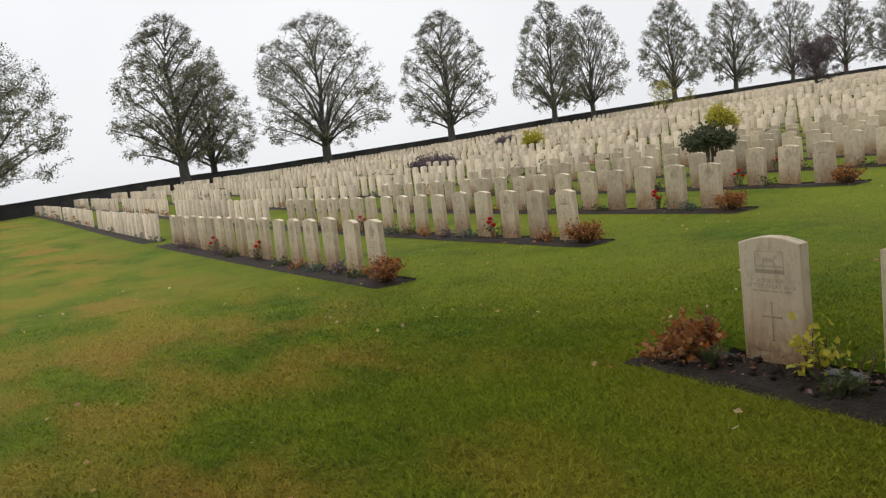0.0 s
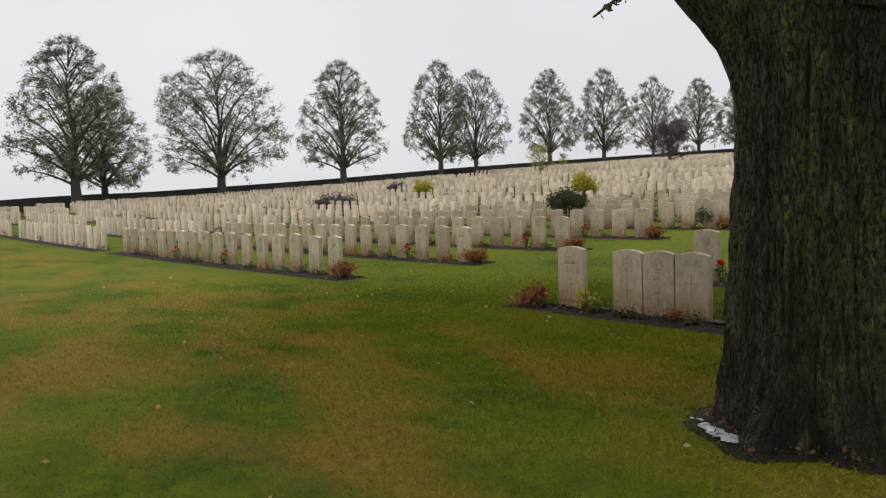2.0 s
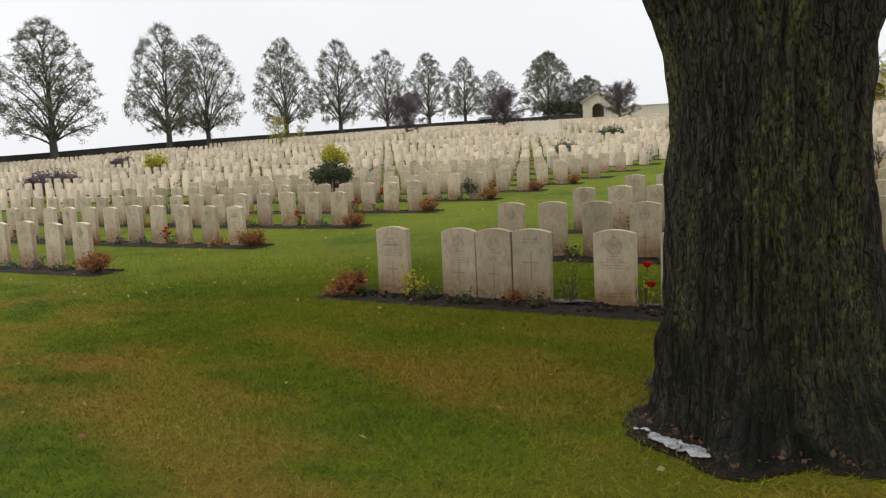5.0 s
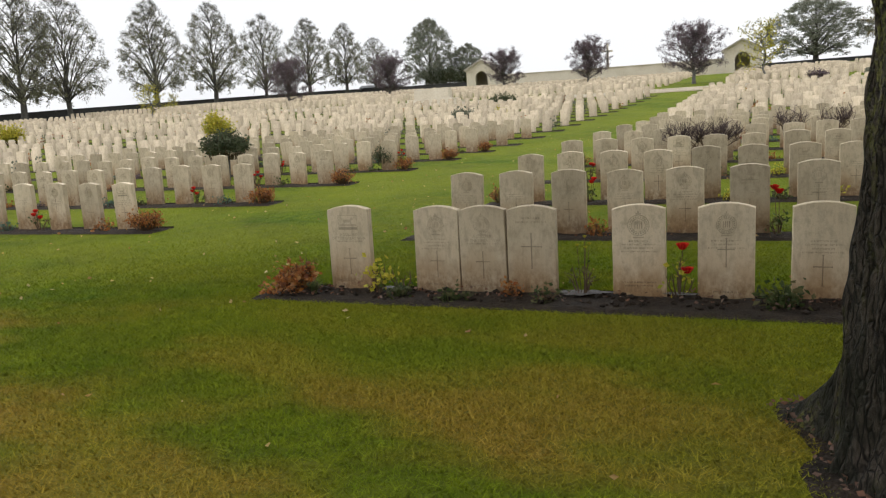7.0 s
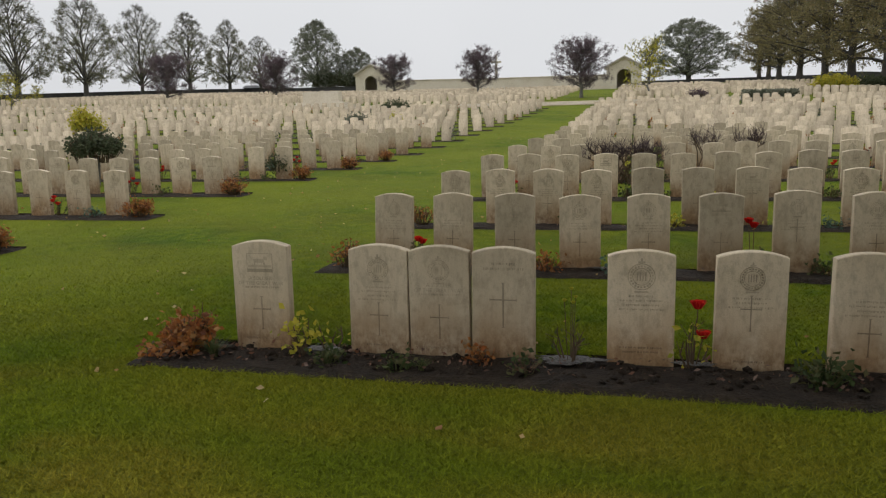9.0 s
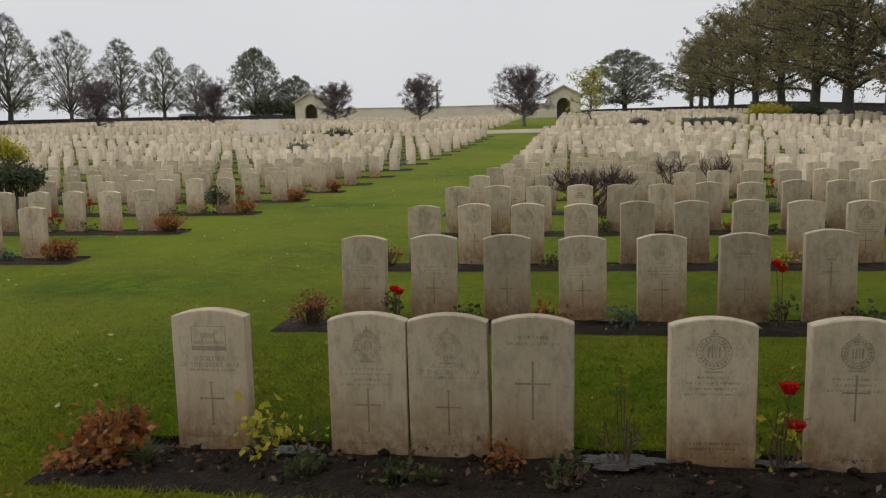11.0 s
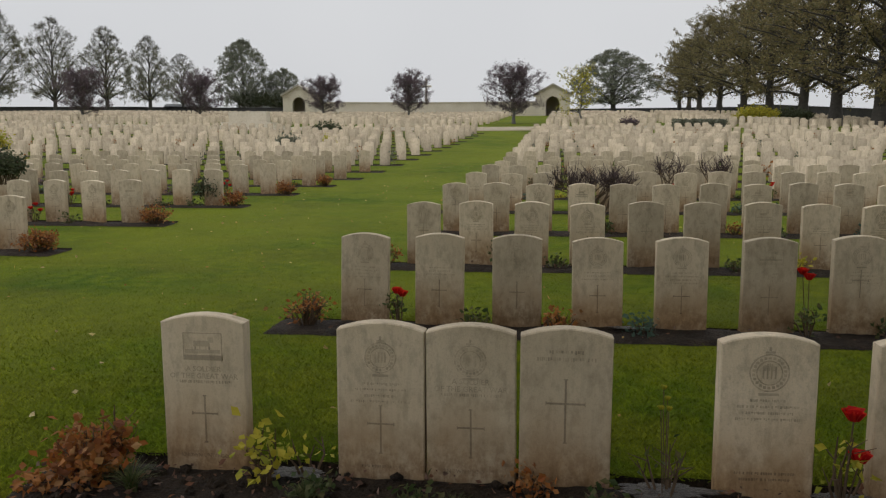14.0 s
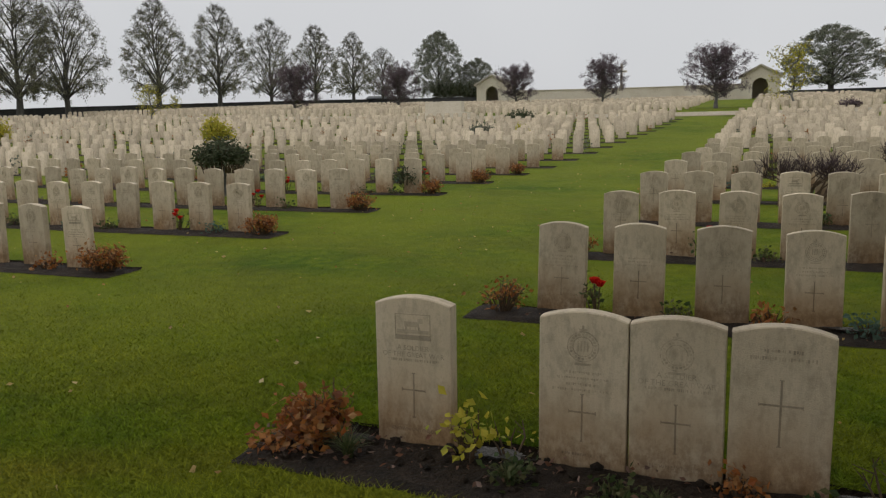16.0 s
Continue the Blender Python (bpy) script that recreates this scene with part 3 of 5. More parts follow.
def tree_shapes(seed, height, spread_r, clear, leaves, leaf, primaries=34, low_heavy=0.8, droop=0.25, trunk_r=0.3, twigs=5):
    """Trunk with limbs and twigs, and a crown of single leaves, thinner towards the top."""
    rng = random.Random(seed)
    wood, crown = Shape(), Shape()
    pts = [Vector((0, 0, -0.4))]
    for k in range(1, 9):
        pts.append(Vector((rng.gauss(0, 0.12) * k / 4, rng.gauss(0, 0.12) * k / 4, height * 0.96 * k / 8)))

    def trunk(z):
        f = max(0.0, min(7.999, z / (height * 0.96) * 8))
        k = int(f)
        return pts[k].lerp(pts[k + 1], f - k)

    def girth(z):
        return trunk_r * (1 - 0.93 * min(1, z / height)) ** 0.8 + 0.02

    for k in range(8):
        wood.tube(pts[k], pts[k + 1], girth(max(0, pts[k].z)) * (1.5 if k == 0 else 1), girth(pts[k + 1].z), 8)
    for k in range(primaries):
        f = (k + 0.5) / primaries
        z = clear + (height * 0.93 - clear) * f ** 0.9
        rel = (z - clear) / (height - clear)
        reach = spread_r * (0.92 + 0.42 * rel - 1.24 * rel * rel) * rng.uniform(0.75, 1.15)
        az = k * 2.399 + rng.uniform(-0.4, 0.4)
        rise = 0.35 + 0.75 * rel
        p = trunk(z)
        d = Vector((math.cos(az), math.sin(az), rise)).normalized()
        r = girth(z) * 0.42 + 0.015
        steps = 4
        step = reach / steps / max(0.4, math.hypot(d.x, d.y))
        for q in range(steps):
            d2 = (d + Vector((rng.gauss(0, 0.16), rng.gauss(0, 0.16), rng.gauss(0, 0.1) - droop * q / steps * (1 - 0.8 * rel)))).normalized()
            e = p + d2 * step
            wood.tube(p, e, r, r * 0.68, 5)
            r *= 0.68
            for _ in range(twigs):
                s0 = p.lerp(e, rng.random())
                dd = (d2 * 0.7 + Vector((rng.gauss(0, 0.7), rng.gauss(0, 0.7), rng.gauss(0.15, 0.5)))).normalized()
                ln = rng.uniform(0.35, 0.95) * (spread_r / 4.5)
                s1 = s0 + dd * ln
                wood.tube(s0, s1, max(0.012, r * 0.45), 0.008, 3)
                for _ in range(2):
                    t0 = s0.lerp(s1, rng.uniform(0.3, 1))
                    t1 = t0 + (dd + Vector((rng.gauss(0, 0.6), rng.gauss(0, 0.6), rng.gauss(0.1, 0.5)))).normalized() * ln * 0.6
                    wood.tube(t0, t1, 0.012, 0.006, 3)
                    amount = leaves * (1 - low_heavy * rel) ** 1.2 * rng.uniform(0.3, 1.6) * (0.45 if q == 0 else 1.0)
                    for _ in range(int(amount + rng.random())):
                        c = t0.lerp(t1, rng.random()) + Vector((rng.gauss(0, 0.13), rng.gauss(0, 0.13), rng.gauss(0, 0.13)))
                        crown.leaf(c, (rng.gauss(0, 1), rng.gauss(0, 1), rng.gauss(-0.4, 0.7)), leaf * rng.uniform(0.6, 1.3), rng, 0.75)
            p, d = e, d2
    return wood, crown


def spreading_tree(seed, height, spread_r, clear, leaves, leaf, low_heavy=0.8, trunk_r=0.45, limbs=34, boughs=300, sprays=1500, round_top=2.2):
    """A deciduous tree: ascending limbs that fork into boughs, sprays and twigs until they fill a rounded crown."""
    rng = random.Random(seed)
    wood, crown = Shape(), Shape()

    def reach(z):
        q = max(0.0, min(1.0, (z - clear) / (height - clear)))
        return spread_r * (1 - q ** round_top) ** 0.62 * (0.7 + 0.3 * min(1, q / 0.22)) * (1 + 0.14 * noise.noise(Vector((z * 0.6, seed, 1))))

    top = height * 0.86
    spine = [Vector((rng.gauss(0, 0.02) * k, rng.gauss(0, 0.02) * k, -0.4 + (top + 0.4) * k / 10)) for k in range(11)]
    for k in range(10):
        f0, f1 = k / 10, (k + 1) / 10
        wood.tube(spine[k], spine[k + 1], trunk_r * (1 - f0) ** 1.3 * (1.35 if k == 0 else 1) + 0.02, trunk_r * (1 - f1) ** 1.3 + 0.02, 8)

    def on_spine(z):
        f = max(0.0, min(9.999, (z + 0.4) / (top + 0.4) * 10))
        return spine[int(f)].lerp(spine[int(f) + 1], f - int(f))

    node, thick = [], []

    def branch(a, c, e, r0, r1, steps, sides, keep=True):
        last = a
        for q in range(1, steps + 1):
            f = q / steps
            p = a * (1 - f) ** 2 + c * 2 * f * (1 - f) + e * f * f + Vector((rng.gauss(0, 1), rng.gauss(0, 1), rng.gauss(0, 1))) * 0.035 * (e - a).length * f / steps * 2
            wood.tube(last, p, r0 + (r1 - r0) * (q - 1) / steps, r0 + (r1 - r0) * f, sides)
            if keep and q > 1:
                node.append(tuple(p))
                thick.append(r0 + (r1 - r0) * f)
            last = p

    for k in range(limbs):
        z = clear + (height - clear) * (0.04 + 0.92 * ((k + 0.5) / limbs) ** 0.85)
        r, az = reach(z) * rng.uniform(0.72, 0.96), k * 2.399 + rng.uniform(-0.35, 0.35)
        e = Vector((r * math.cos(az), r * math.sin(az), z))
        za = max(clear * rng.uniform(0.7, 1.05), min(top * 0.95, z - r * rng.uniform(0.85, 1.25)))
        a = on_spine(za)
        c = Vector((e.x * 0.5, e.y * 0.5, za + max(0.75 * (e.z - za), 0.32 * r)))
        branch(a, c, e, trunk_r * (0.3 - 0.17 * za / height), 0.022, 7, 5)

    def nearest(p):
        pts = np.array(node)
        d = np.linalg.norm(pts - np.array(p), axis=1) + 2.5 * np.clip(pts[:, 2] - p[2], 0, None) + 1.2 * np.clip(np.hypot(pts[:, 0], pts[:, 1]) - math.hypot(p[0], p[1]), 0, None)
        i = int(d.argmin())
        return Vector(node[i]), thick[i]

    for k in range(boughs):
        z = clear + (height - clear) * rng.uniform(0.0, 1.0) ** 0.9
        r, az = reach(z) * rng.random() ** 0.4, rng.uniform(0, 6.283)
        e = Vector((r * math.cos(az), r * math.sin(az), z - 0.25 * rng.random()))
        a, t = nearest(e)
        branch(a, a.lerp(e, 0.5) + Vector((0, 0, 0.12 * (e - a).length)), e, min(t * 0.7, 0.05), 0.013, 4, 4)
    forks = len(node)
    for k in range(sprays):
        i = rng.randrange(forks)
        a = Vector(node[i])
        out = Vector((a.x, a.y, 0)).normalized() if a.x or a.y else Vector((1, 0, 0))
        rel = max(0, (a.z - clear) / (height - clear))
        d = (out * 0.5 + Vector((rng.gauss(0, 0.6), rng.gauss(0, 0.6), rng.gauss(0.1 + 0.5 * rel, 0.4)))).normalized()
        ln = rng.uniform(0.5, 1.1) * spread_r / 6
        e = a + d * ln
        if math.hypot(e.x, e.y) > reach(e.z) * 1.06 or e.z > height * 1.01:
            e = a + d * ln * 0.35
        wood.tube(a, e, 0.016, 0.009, 3)
        for _ in range(4):
            s0 = a.lerp(e, rng.uniform(0.25, 1))
            s1 = s0 + (d + Vector((rng.gauss(0, 0.7), rng.gauss(0, 0.7), rng.gauss(0.1, 0.5)))).normalized() * rng.uniform(0.25, 0.55) * spread_r / 6
            wood.tube(s0, s1, 0.009, 0.005, 3)
            clump = 0.5 + 0.9 * noise.noise(s0 * 0.55 + Vector((seed, 0, 0)))
            for _ in range(int(max(0, leaves * (1 - low_heavy * rel) * (0.7 + clump) * rng.uniform(0.3, 1.5)) + rng.random())):
                c = s0.lerp(s1, rng.random() * 1.1) + Vector((rng.gauss(0, 0.1), rng.gauss(0, 0.1), rng.gauss(-0.04, 0.1)))
                crown.leaf(c, (rng.gauss(0, 1), rng.gauss(0, 1), rng.gauss(-0.4, 0.7)), leaf * rng.uniform(0.6, 1.3), rng, 0.75)
    return wood, crown


def tree_kind(seed, name, label, leafm, group, barkm=None, build=tree_shapes, **kw):
    wood, crown = build(seed, **kw)
    root = base(name, pose(0, 0, -500), label, "tree", group)
    part("trunk", wood, barkm or TWIG, root, smooth=True)
    part("crown", crown, leafm, root)
    return root


def plant_out(kinds, spots, seed):
    """Set the kinds out at (x, y, scale) in turn, each turned its own way; the first of a kind is moved, the rest are copies."""
    rng = random.Random(seed)
    used = set()
    for k, (x, y, sc, *tall) in enumerate(spots):
        kind = kinds[k % len(kinds)]
        m = Matrix.Translation((x, y, ground_at(x, y))) @ Matrix.Rotation(rng.uniform(0, 6.28), 4, "Z") @ Matrix.Diagonal((sc, sc, tall[0] if tall else sc, 1))
        if kind.name in used:
            made = copy_thing(kind, Matrix())
            made.matrix_world = m
        else:
            used.add(kind.name)
            kind.matrix_world = m


row_label = "tall lime tree with thinning grey-green autumn leaves and bare top"
limes = [tree_kind(11 + k, "lime_tree", row_label, LIME, "lime trees along the west wall", LIMEBARK, spreading_tree, height=13.6, spread_r=sp, clear=2.5, leaves=lv, leaf=0.14, low_heavy=0.97, round_top=rt) for k, (sp, lv, rt) in enumerate(((6.6, 5.6, 2.4), (5.3, 5.2, 1.7), (5.6, 6.0, 1.9)))]
plant_out(limes, [(-66, -3, 1.1), (-65.8, 12.4, 1.1), (-71.5, 16.5, 0.86), (-66, 25.9, 1.06), (-66, 40.2, 1.0, 1.04), (-65.8, 54.2, 0.84, 1.05), (-65.9, 60.2, 0.72, 0.98), (-65.7, 74, 0.88, 1.02), (-66, 86.4, 0.84, 1.05), (-65.8, 98.7, 0.7, 0.98), (-66.1, 112.5, 0.86, 1.0), (-66, 126, 0.82, 0.97), (-66.2, 139, 0.64, 0.82)], 5)
browns = [tree_kind(31 + k, "avenue_tree", "broad avenue tree with dense turning brown-green leaves", BROWNLIME, "avenue trees along the east wall", barkm=DARKBARK, height=15.0, spread_r=7.6, clear=2.3, leaves=19, leaf=0.19, low_heavy=0.3, primaries=40, trunk_r=0.5, twigs=6) for k in range(2)]
plant_out(browns, [(27.4, 60, 1.0), (27.4, 69, 1.0), (28.2, 80, 1.0), (28.0, 91, 1.0), (28.1, 103, 0.93), (27.9, 116, 0.88), (27.8, 130, 0.82), (28.7, 144, 0.78), (29.8, 160, 0.74), (36, 52, 1.0)], 6)
oak = [tree_kind(51 + k, "broad_tree", "large rounded tree beyond the boundary, leaf colour paled for haze", HAZEOAK, "", LIMEBARK, spreading_tree, height=14.4, spread_r=8.4, clear=1.8, leaves=6.0, leaf=0.22, low_heavy=0.2, trunk_r=0.5) for k in range(2)]
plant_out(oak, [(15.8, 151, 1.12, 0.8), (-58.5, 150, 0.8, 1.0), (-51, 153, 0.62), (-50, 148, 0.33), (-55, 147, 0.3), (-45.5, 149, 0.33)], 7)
purple = [tree_kind(61 + k, "purple_plum_tree", "small spreading purple-leaved plum tree among the graves", PURPLE, "purple plum trees", height=4.5, spread_r=2.9, clear=0.75, leaves=21, leaf=0.09, low_heavy=0.2, primaries=34, trunk_r=0.14, droop=0.0) for k in range(2)]
plant_out(purple, [(-0.75, 69, 1.02), (-14.0, 89.3, 1.02), (-24.6, 89.5, 0.95), (-33.8, 75, 0.9), (-40.5, 64.5, 0.92)], 8)
yellow = [tree_kind(71, "young_yellow_tree", "slender young tree with sparse yellow-green leaves", YELLOW, "young yellow trees", height=3.6, spread_r=1.6, clear=0.8, leaves=3.4, leaf=0.12, low_heavy=0.2, primaries=18, trunk_r=0.05, twigs=4, droop=0.0)]
plant_out(yellow, [(5.0, 60.0, 1.2), (-44.1, 48.2, 0.8), (-60, 70, 0.55)], 9)

# ---------------------------------------------------------------- shrubs and bed plants


def shrub_shapes(seed, height, radius, stems, leaves, leaf, tips=0.5, lean=0.7):
    """Stems fanning from the ground, with leaves along their upper part."""
    rng = random.Random(seed)
    wood, crown = Shape(), Shape()
    for _ in range(stems):
        az, out = rng.uniform(0, 6.283), radius * math.sqrt(rng.random())
        tip = Vector((math.cos(az) * out, math.sin(az) * out, height * rng.uniform(0.55, 1.0) * (1 - 0.35 * (out / radius) ** 2)))
        foot = Vector((math.cos(az) * out * 0.3 * lean, math.sin(az) * out * 0.3 * lean, -0.02))
        mid = foot.lerp(tip, 0.55) + Vector((rng.gauss(0, 0.05), rng.gauss(0, 0.05), 0.05)) * height
        r = 0.006 + height * 0.004
        wood.tube(foot, mid, r, r * 0.7, 4)
        wood.tube(mid, tip, r * 0.7, r * 0.3, 4)
        for _ in range(2):
            s = mid.lerp(tip, rng.random() * 0.7)
            wood.tube(s, s + Vector((rng.gauss(0, 0.5), rng.gauss(0, 0.5), rng.uniform(0.2, 0.8))) * height * 0.25, r * 0.45, r * 0.2, 3)
        for _ in range(int(leaves * rng.uniform(0.6, 1.4))):
            t = 1 - tips * 2 * rng.random() ** 1.4 if tips < 0.5 else rng.random()
            c = mid.lerp(tip, t) if t >= 0 else foot.lerp(mid, 1 + t)
            c = c + Vector((rng.gauss(0, 1), rng.gauss(0, 1), rng.gauss(0, 1))) * leaf * 0.9
            c.z = max(c.z, 0.01)
            crown.leaf(c, (rng.gauss(0, 1), rng.gauss(0, 1), rng.gauss(0.1, 0.8)), leaf * rng.uniform(0.6, 1.3), rng, 0.7)
    return wood, crown


def shrub(name, x, y, label, leafm, seed, height, radius, stems=24, leaves=10, leaf=0.05, lift=0.0, category="shrub", group="", stemm=None, lean=0.7):
    wood, crown = shrub_shapes(seed, height, radius, stems, leaves, leaf, lean=lean)
    root = base(name, pose(x, y, ground_at(x, y) + lift, 0, 0, seed * 37), label, category, group)
    part("stalk", wood, stemm or STEM, root)
    part("foliage", crown, leafm, root)
    return root


def bloom(x, y, z, r, seed, parent, petals=None, look_of="full red rose bloom"):
    """A full rose: rings of cupped petals."""
    rng = random.Random(seed)
    s = Shape()
    for ring, (n, lean) in enumerate(((4, 0.1), (6, 0.3), (7, 0.55))):
        for k in range(n):
            t = 6.283 * (k + 0.5 * ring) / n
            d = Vector((math.cos(t) * lean, math.sin(t) * lean, 1)).normalized()
            side = Vector((-math.sin(t), math.cos(t), 0)) * r * (0.5 + 0.15 * ring)
            b0 = Vector((x, y, z)) + Vector((math.cos(t), math.sin(t), 0)) * r * 0.15 * ring
            top = b0 + d * r * rng.uniform(1.0, 1.3)
            s.quad(b0 - side * 0.5, b0 + side * 0.5, top + side, top - side)
    return part("rose_bloom" if petals is None else "flower", s, petals or RED, parent, look_of)


def rose_bush(x, y, seed, height, blooms, leaves=5, leafm=None, radius=0.13):
    root = shrub("rose_bush", x, y, "red rose bush with a few blooms beside a headstone", leafm or GREEN, seed, height * 0.85, radius, 6, leaves, 0.045, category="rose", group="rose bushes in the flower beds")
    rng = random.Random(seed)
    for bx, by, bz in blooms:
        bloom(bx, by, bz, 0.04, rng.randint(0, 999), root)
        s = Shape()
        s.tube((bx * 0.3, by * 0.3, 0), (bx, by, bz), 0.004, 0.003, 4)
        part("flower_stem", s, STEM, root)
    return root


rust_label = "rust-brown dying perennial clump at the end of a flower bed"

# larger bushes standing among the graves
bush = shrub("evergreen_bush", -8.75, 10.45, "dense dark green evergreen bush among the headstones", EVERGREEN, 3, 0.72, 0.54, 100, 44, 0.065, lift=0.52, group="", lean=2.4)
stem = Shape()
for dx, dy in ((-0.04, 0.0), (0.03, 0.02), (0.0, -0.04)):
    stem.tube((dx * 0.5, dy * 0.5, -0.66), (dx * 2, dy * 2, 0.1), 0.035, 0.025, 6)
part("stem", stem, TWIG, bush)
for k, (x, y, h) in enumerate(((-56.5, 147.5, 4.6), (-53.2, 147.2, 4.9), (-50.0, 147.5, 4.5), (-47.0, 147.3, 4.7))):
    shrub("evergreen_bush", x, y, "tall dense dark evergreen bush beyond the boundary", EVERGREEN, 140 + k, h, 2.4, 60, 40, 0.28, lean=2.6)
shrub("golden_bush", -20.2, 25.3, "yellow-green golden bush behind the dark evergreen", YELLOW, 4, 1.75, 0.75, 50, 34, 0.12)
shrub("golden_bush", -33.7, 25.4, "rounded yellow-green bush among the headstones", YELLOW, 14, 1.45, 0.7, 50, 34, 0.12)
shrub("copper_bush", -28.2, 14.9, "low spreading copper-purple bush among the headstones", PURPLE, 5, 1.1, 1.2, 80, 40, 0.1)


def twig_bush(name, x, y, label, seed, width, deep, low, top, stems, twigs):
    """A leafless bush: a few bare legs that fork into a wide raised tangle of short upright twigs."""
    rng = random.Random(seed)
    legs, tangle, buds = Shape(), Shape(), Shape()
    for _ in range(stems):
        foot = Vector((rng.uniform(-0.25, 0.25) * width, rng.uniform(-0.25, 0.25) * deep, -0.03))
        head = Vector((rng.uniform(-0.5, 0.5) * width, rng.uniform(-0.5, 0.5) * deep, rng.uniform(low, low + 0.35 * (top - low))))
        mid = foot.lerp(head, 0.5) + Vector((rng.gauss(0, 0.04), rng.gauss(0, 0.04), 0.08))
        legs.tube(foot, mid, 0.014, 0.011, 5)
        legs.tube(mid, head, 0.011, 0.008, 5)
        for _ in range(twigs):
            p = mid.lerp(head, rng.uniform(0.4, 1))
            d = Vector((rng.gauss(0, 0.6), rng.gauss(0, 0.5), rng.uniform(0.35, 1.0))).normalized()
            for q in range(3):
                e = p + d * rng.uniform(0.06, 0.16)
                if e.z > top * (1 - 0.25 * (2 * e.x / width) ** 4):
                    break
                tangle.tube(p, e, 0.007 - 0.0015 * q, 0.0055 - 0.0015 * q, 3)
                if rng.random() < 0.25:
                    buds.leaf(e, (rng.gauss(0, 1), rng.gauss(0, 1), rng.gauss(0, 1)), 0.022, rng, 0.7)
                p, d = e, (d + Vector((rng.gauss(0, 0.35), rng.gauss(0, 0.35), rng.gauss(0.15, 0.3)))).normalized()
    root = base(name, pose(x, y, ground_at(x, y)), label, "shrub")
    part("stalk", legs, STEM, root)
    part("brushwood", tangle, THORN, root)
    part("foliage", buds, PURPLE, root)
    return root


twig_bush("bare_rose_hedge", 2.5, 10.35, "wide leafless thorny bush with purple-brown twigs", 6, 1.55, 0.5, 0.5, 1.02, 24, 13)
twig_bush("bare_bush", 4.3, 13.1, "small leafless bush between headstones", 7, 0.75, 0.5, 0.55, 1.15, 9, 10)
twig_bush("bare_bush", 5.1, 13.15, "small leafless bush with thin upright twigs between headstones", 17, 0.8, 0.5, 0.55, 1.3, 11, 10)
shrub("copper_bush", -10.3, 32.6, "low rounded brownish bush among the headstones", OAK, 8, 0.95, 0.8, 60, 26, 0.1)
shrub("evergreen_bush", -12.2, 46.6, "low dark green bush among far headstones", EVERGREEN, 9, 1.1, 1.0, 60, 26, 0.12)
shrub("golden_bush", -8.9, 34.9, "small yellow bush among the headstones", YELLOW, 10, 0.75, 0.35, 30, 26, 0.09)
shrub("golden_bush", 20.6, 68.4, "wide low yellow-green bush near the avenue", YELLOW, 11, 1.7, 2.0, 100, 34, 0.16)
shrub("evergreen_bush", 24.2, 70.0, "dark clipped evergreen mass near the avenue", EVERGREEN, 12, 1.5, 1.8, 110, 50, 0.16)
shrub("copper_bush", -44, 31, "small copper bush among far headstones", PURPLE, 13, 1.0, 0.9, 50, 30, 0.11)
shrub("evergreen_bush", 8.4, 58, "low dark bush by the cross path", PURPLE, 18, 0.9, 0.9, 50, 20, 0.1)
shrub("evergreen_bush", -4.95, 11.6, "dark narrow evergreen with a red bloom between headstones", EVERGREEN, 19, 0.75, 0.22, 26, 26, 0.06)
hedge = Shape()
hr = random.Random(4)
for k in range(5200):
    x = hr.uniform(11.0, 14.6)
    y = 53.5 + hr.uniform(-0.6, 0.6)
    hedge.leaf((x, y, ground_at(x, y) + hr.uniform(0.02, 0.75)), (hr.gauss(0, 1), hr.gauss(0, 1), hr.gauss(0.2, 0.7)), 0.14, hr)
thing("clipped_hedge", hedge, OAK, label="short dark clipped hedge among the graves", category="hedge")

# ---------------------------------------------------------------- headstones
W, THICK, SHOULDER, RISE = 0.377, 0.076, 0.692, 0.034


def slab(segments=10, bevel=0.005, foot=-0.15):
    """An upright slab with a shallow curved top; its face looks along -y."""
    s = Shape()
    hw = W / 2

    def ring(inset, y):
        top = [(-hw + inset + (W - 2 * inset) * k / segments, SHOULDER - inset + RISE * (1 - (2 * k / segments - 1) ** 2)) for k in range(segments + 1)]
        return [(x, y, z) for x, z in [(-hw + inset, foot)] + top + [(hw - inset, foot)]]

    rings = [ring(bevel, 0.0), ring(0, bevel), ring(0, THICK - bevel), ring(bevel, THICK)] if bevel else [ring(0, 0.0), ring(0, THICK)]
    n = segments + 3
    for r in rings:
        s.v += r
    for k in range(len(rings) - 1):
        for q in range(n - 1):
            s.f.append((k * n + q, (k + 1) * n + q, (k + 1) * n + q + 1, k * n + q + 1))
    s.f.append(tuple(range(n)))
    s.f.append(tuple(reversed(range((len(rings) - 1) * n, len(rings) * n))))
    return s


def cut_cross(h, w, t, z):
    """An upright cross in line, its ends a little wider."""
    s = Shape()
    y0, y1 = -0.0012, 0.002
    s.box(-t / 2, y0, z - h * 0.62, t / 2, y1, z + h * 0.38)
    s.box(-w / 2, y0, z - t / 2, -t / 2, y1, z + t / 2)
    s.box(t / 2, y0, z - t / 2, w / 2, y1, z + t / 2)
    for x in (-w / 2, w / 2):
        s.box(x - 0.002, y0 - 0.0004, z - t, x + 0.002, y1, z + t)
    s.box(-t, y0 - 0.0004, z + h * 0.38 - 0.002, t, y1, z + h * 0.38 + 0.003)
    s.box(-t, y0 - 0.0004, z - h * 0.62 - 0.003, t, y1, z - h * 0.62 + 0.002)
    return s


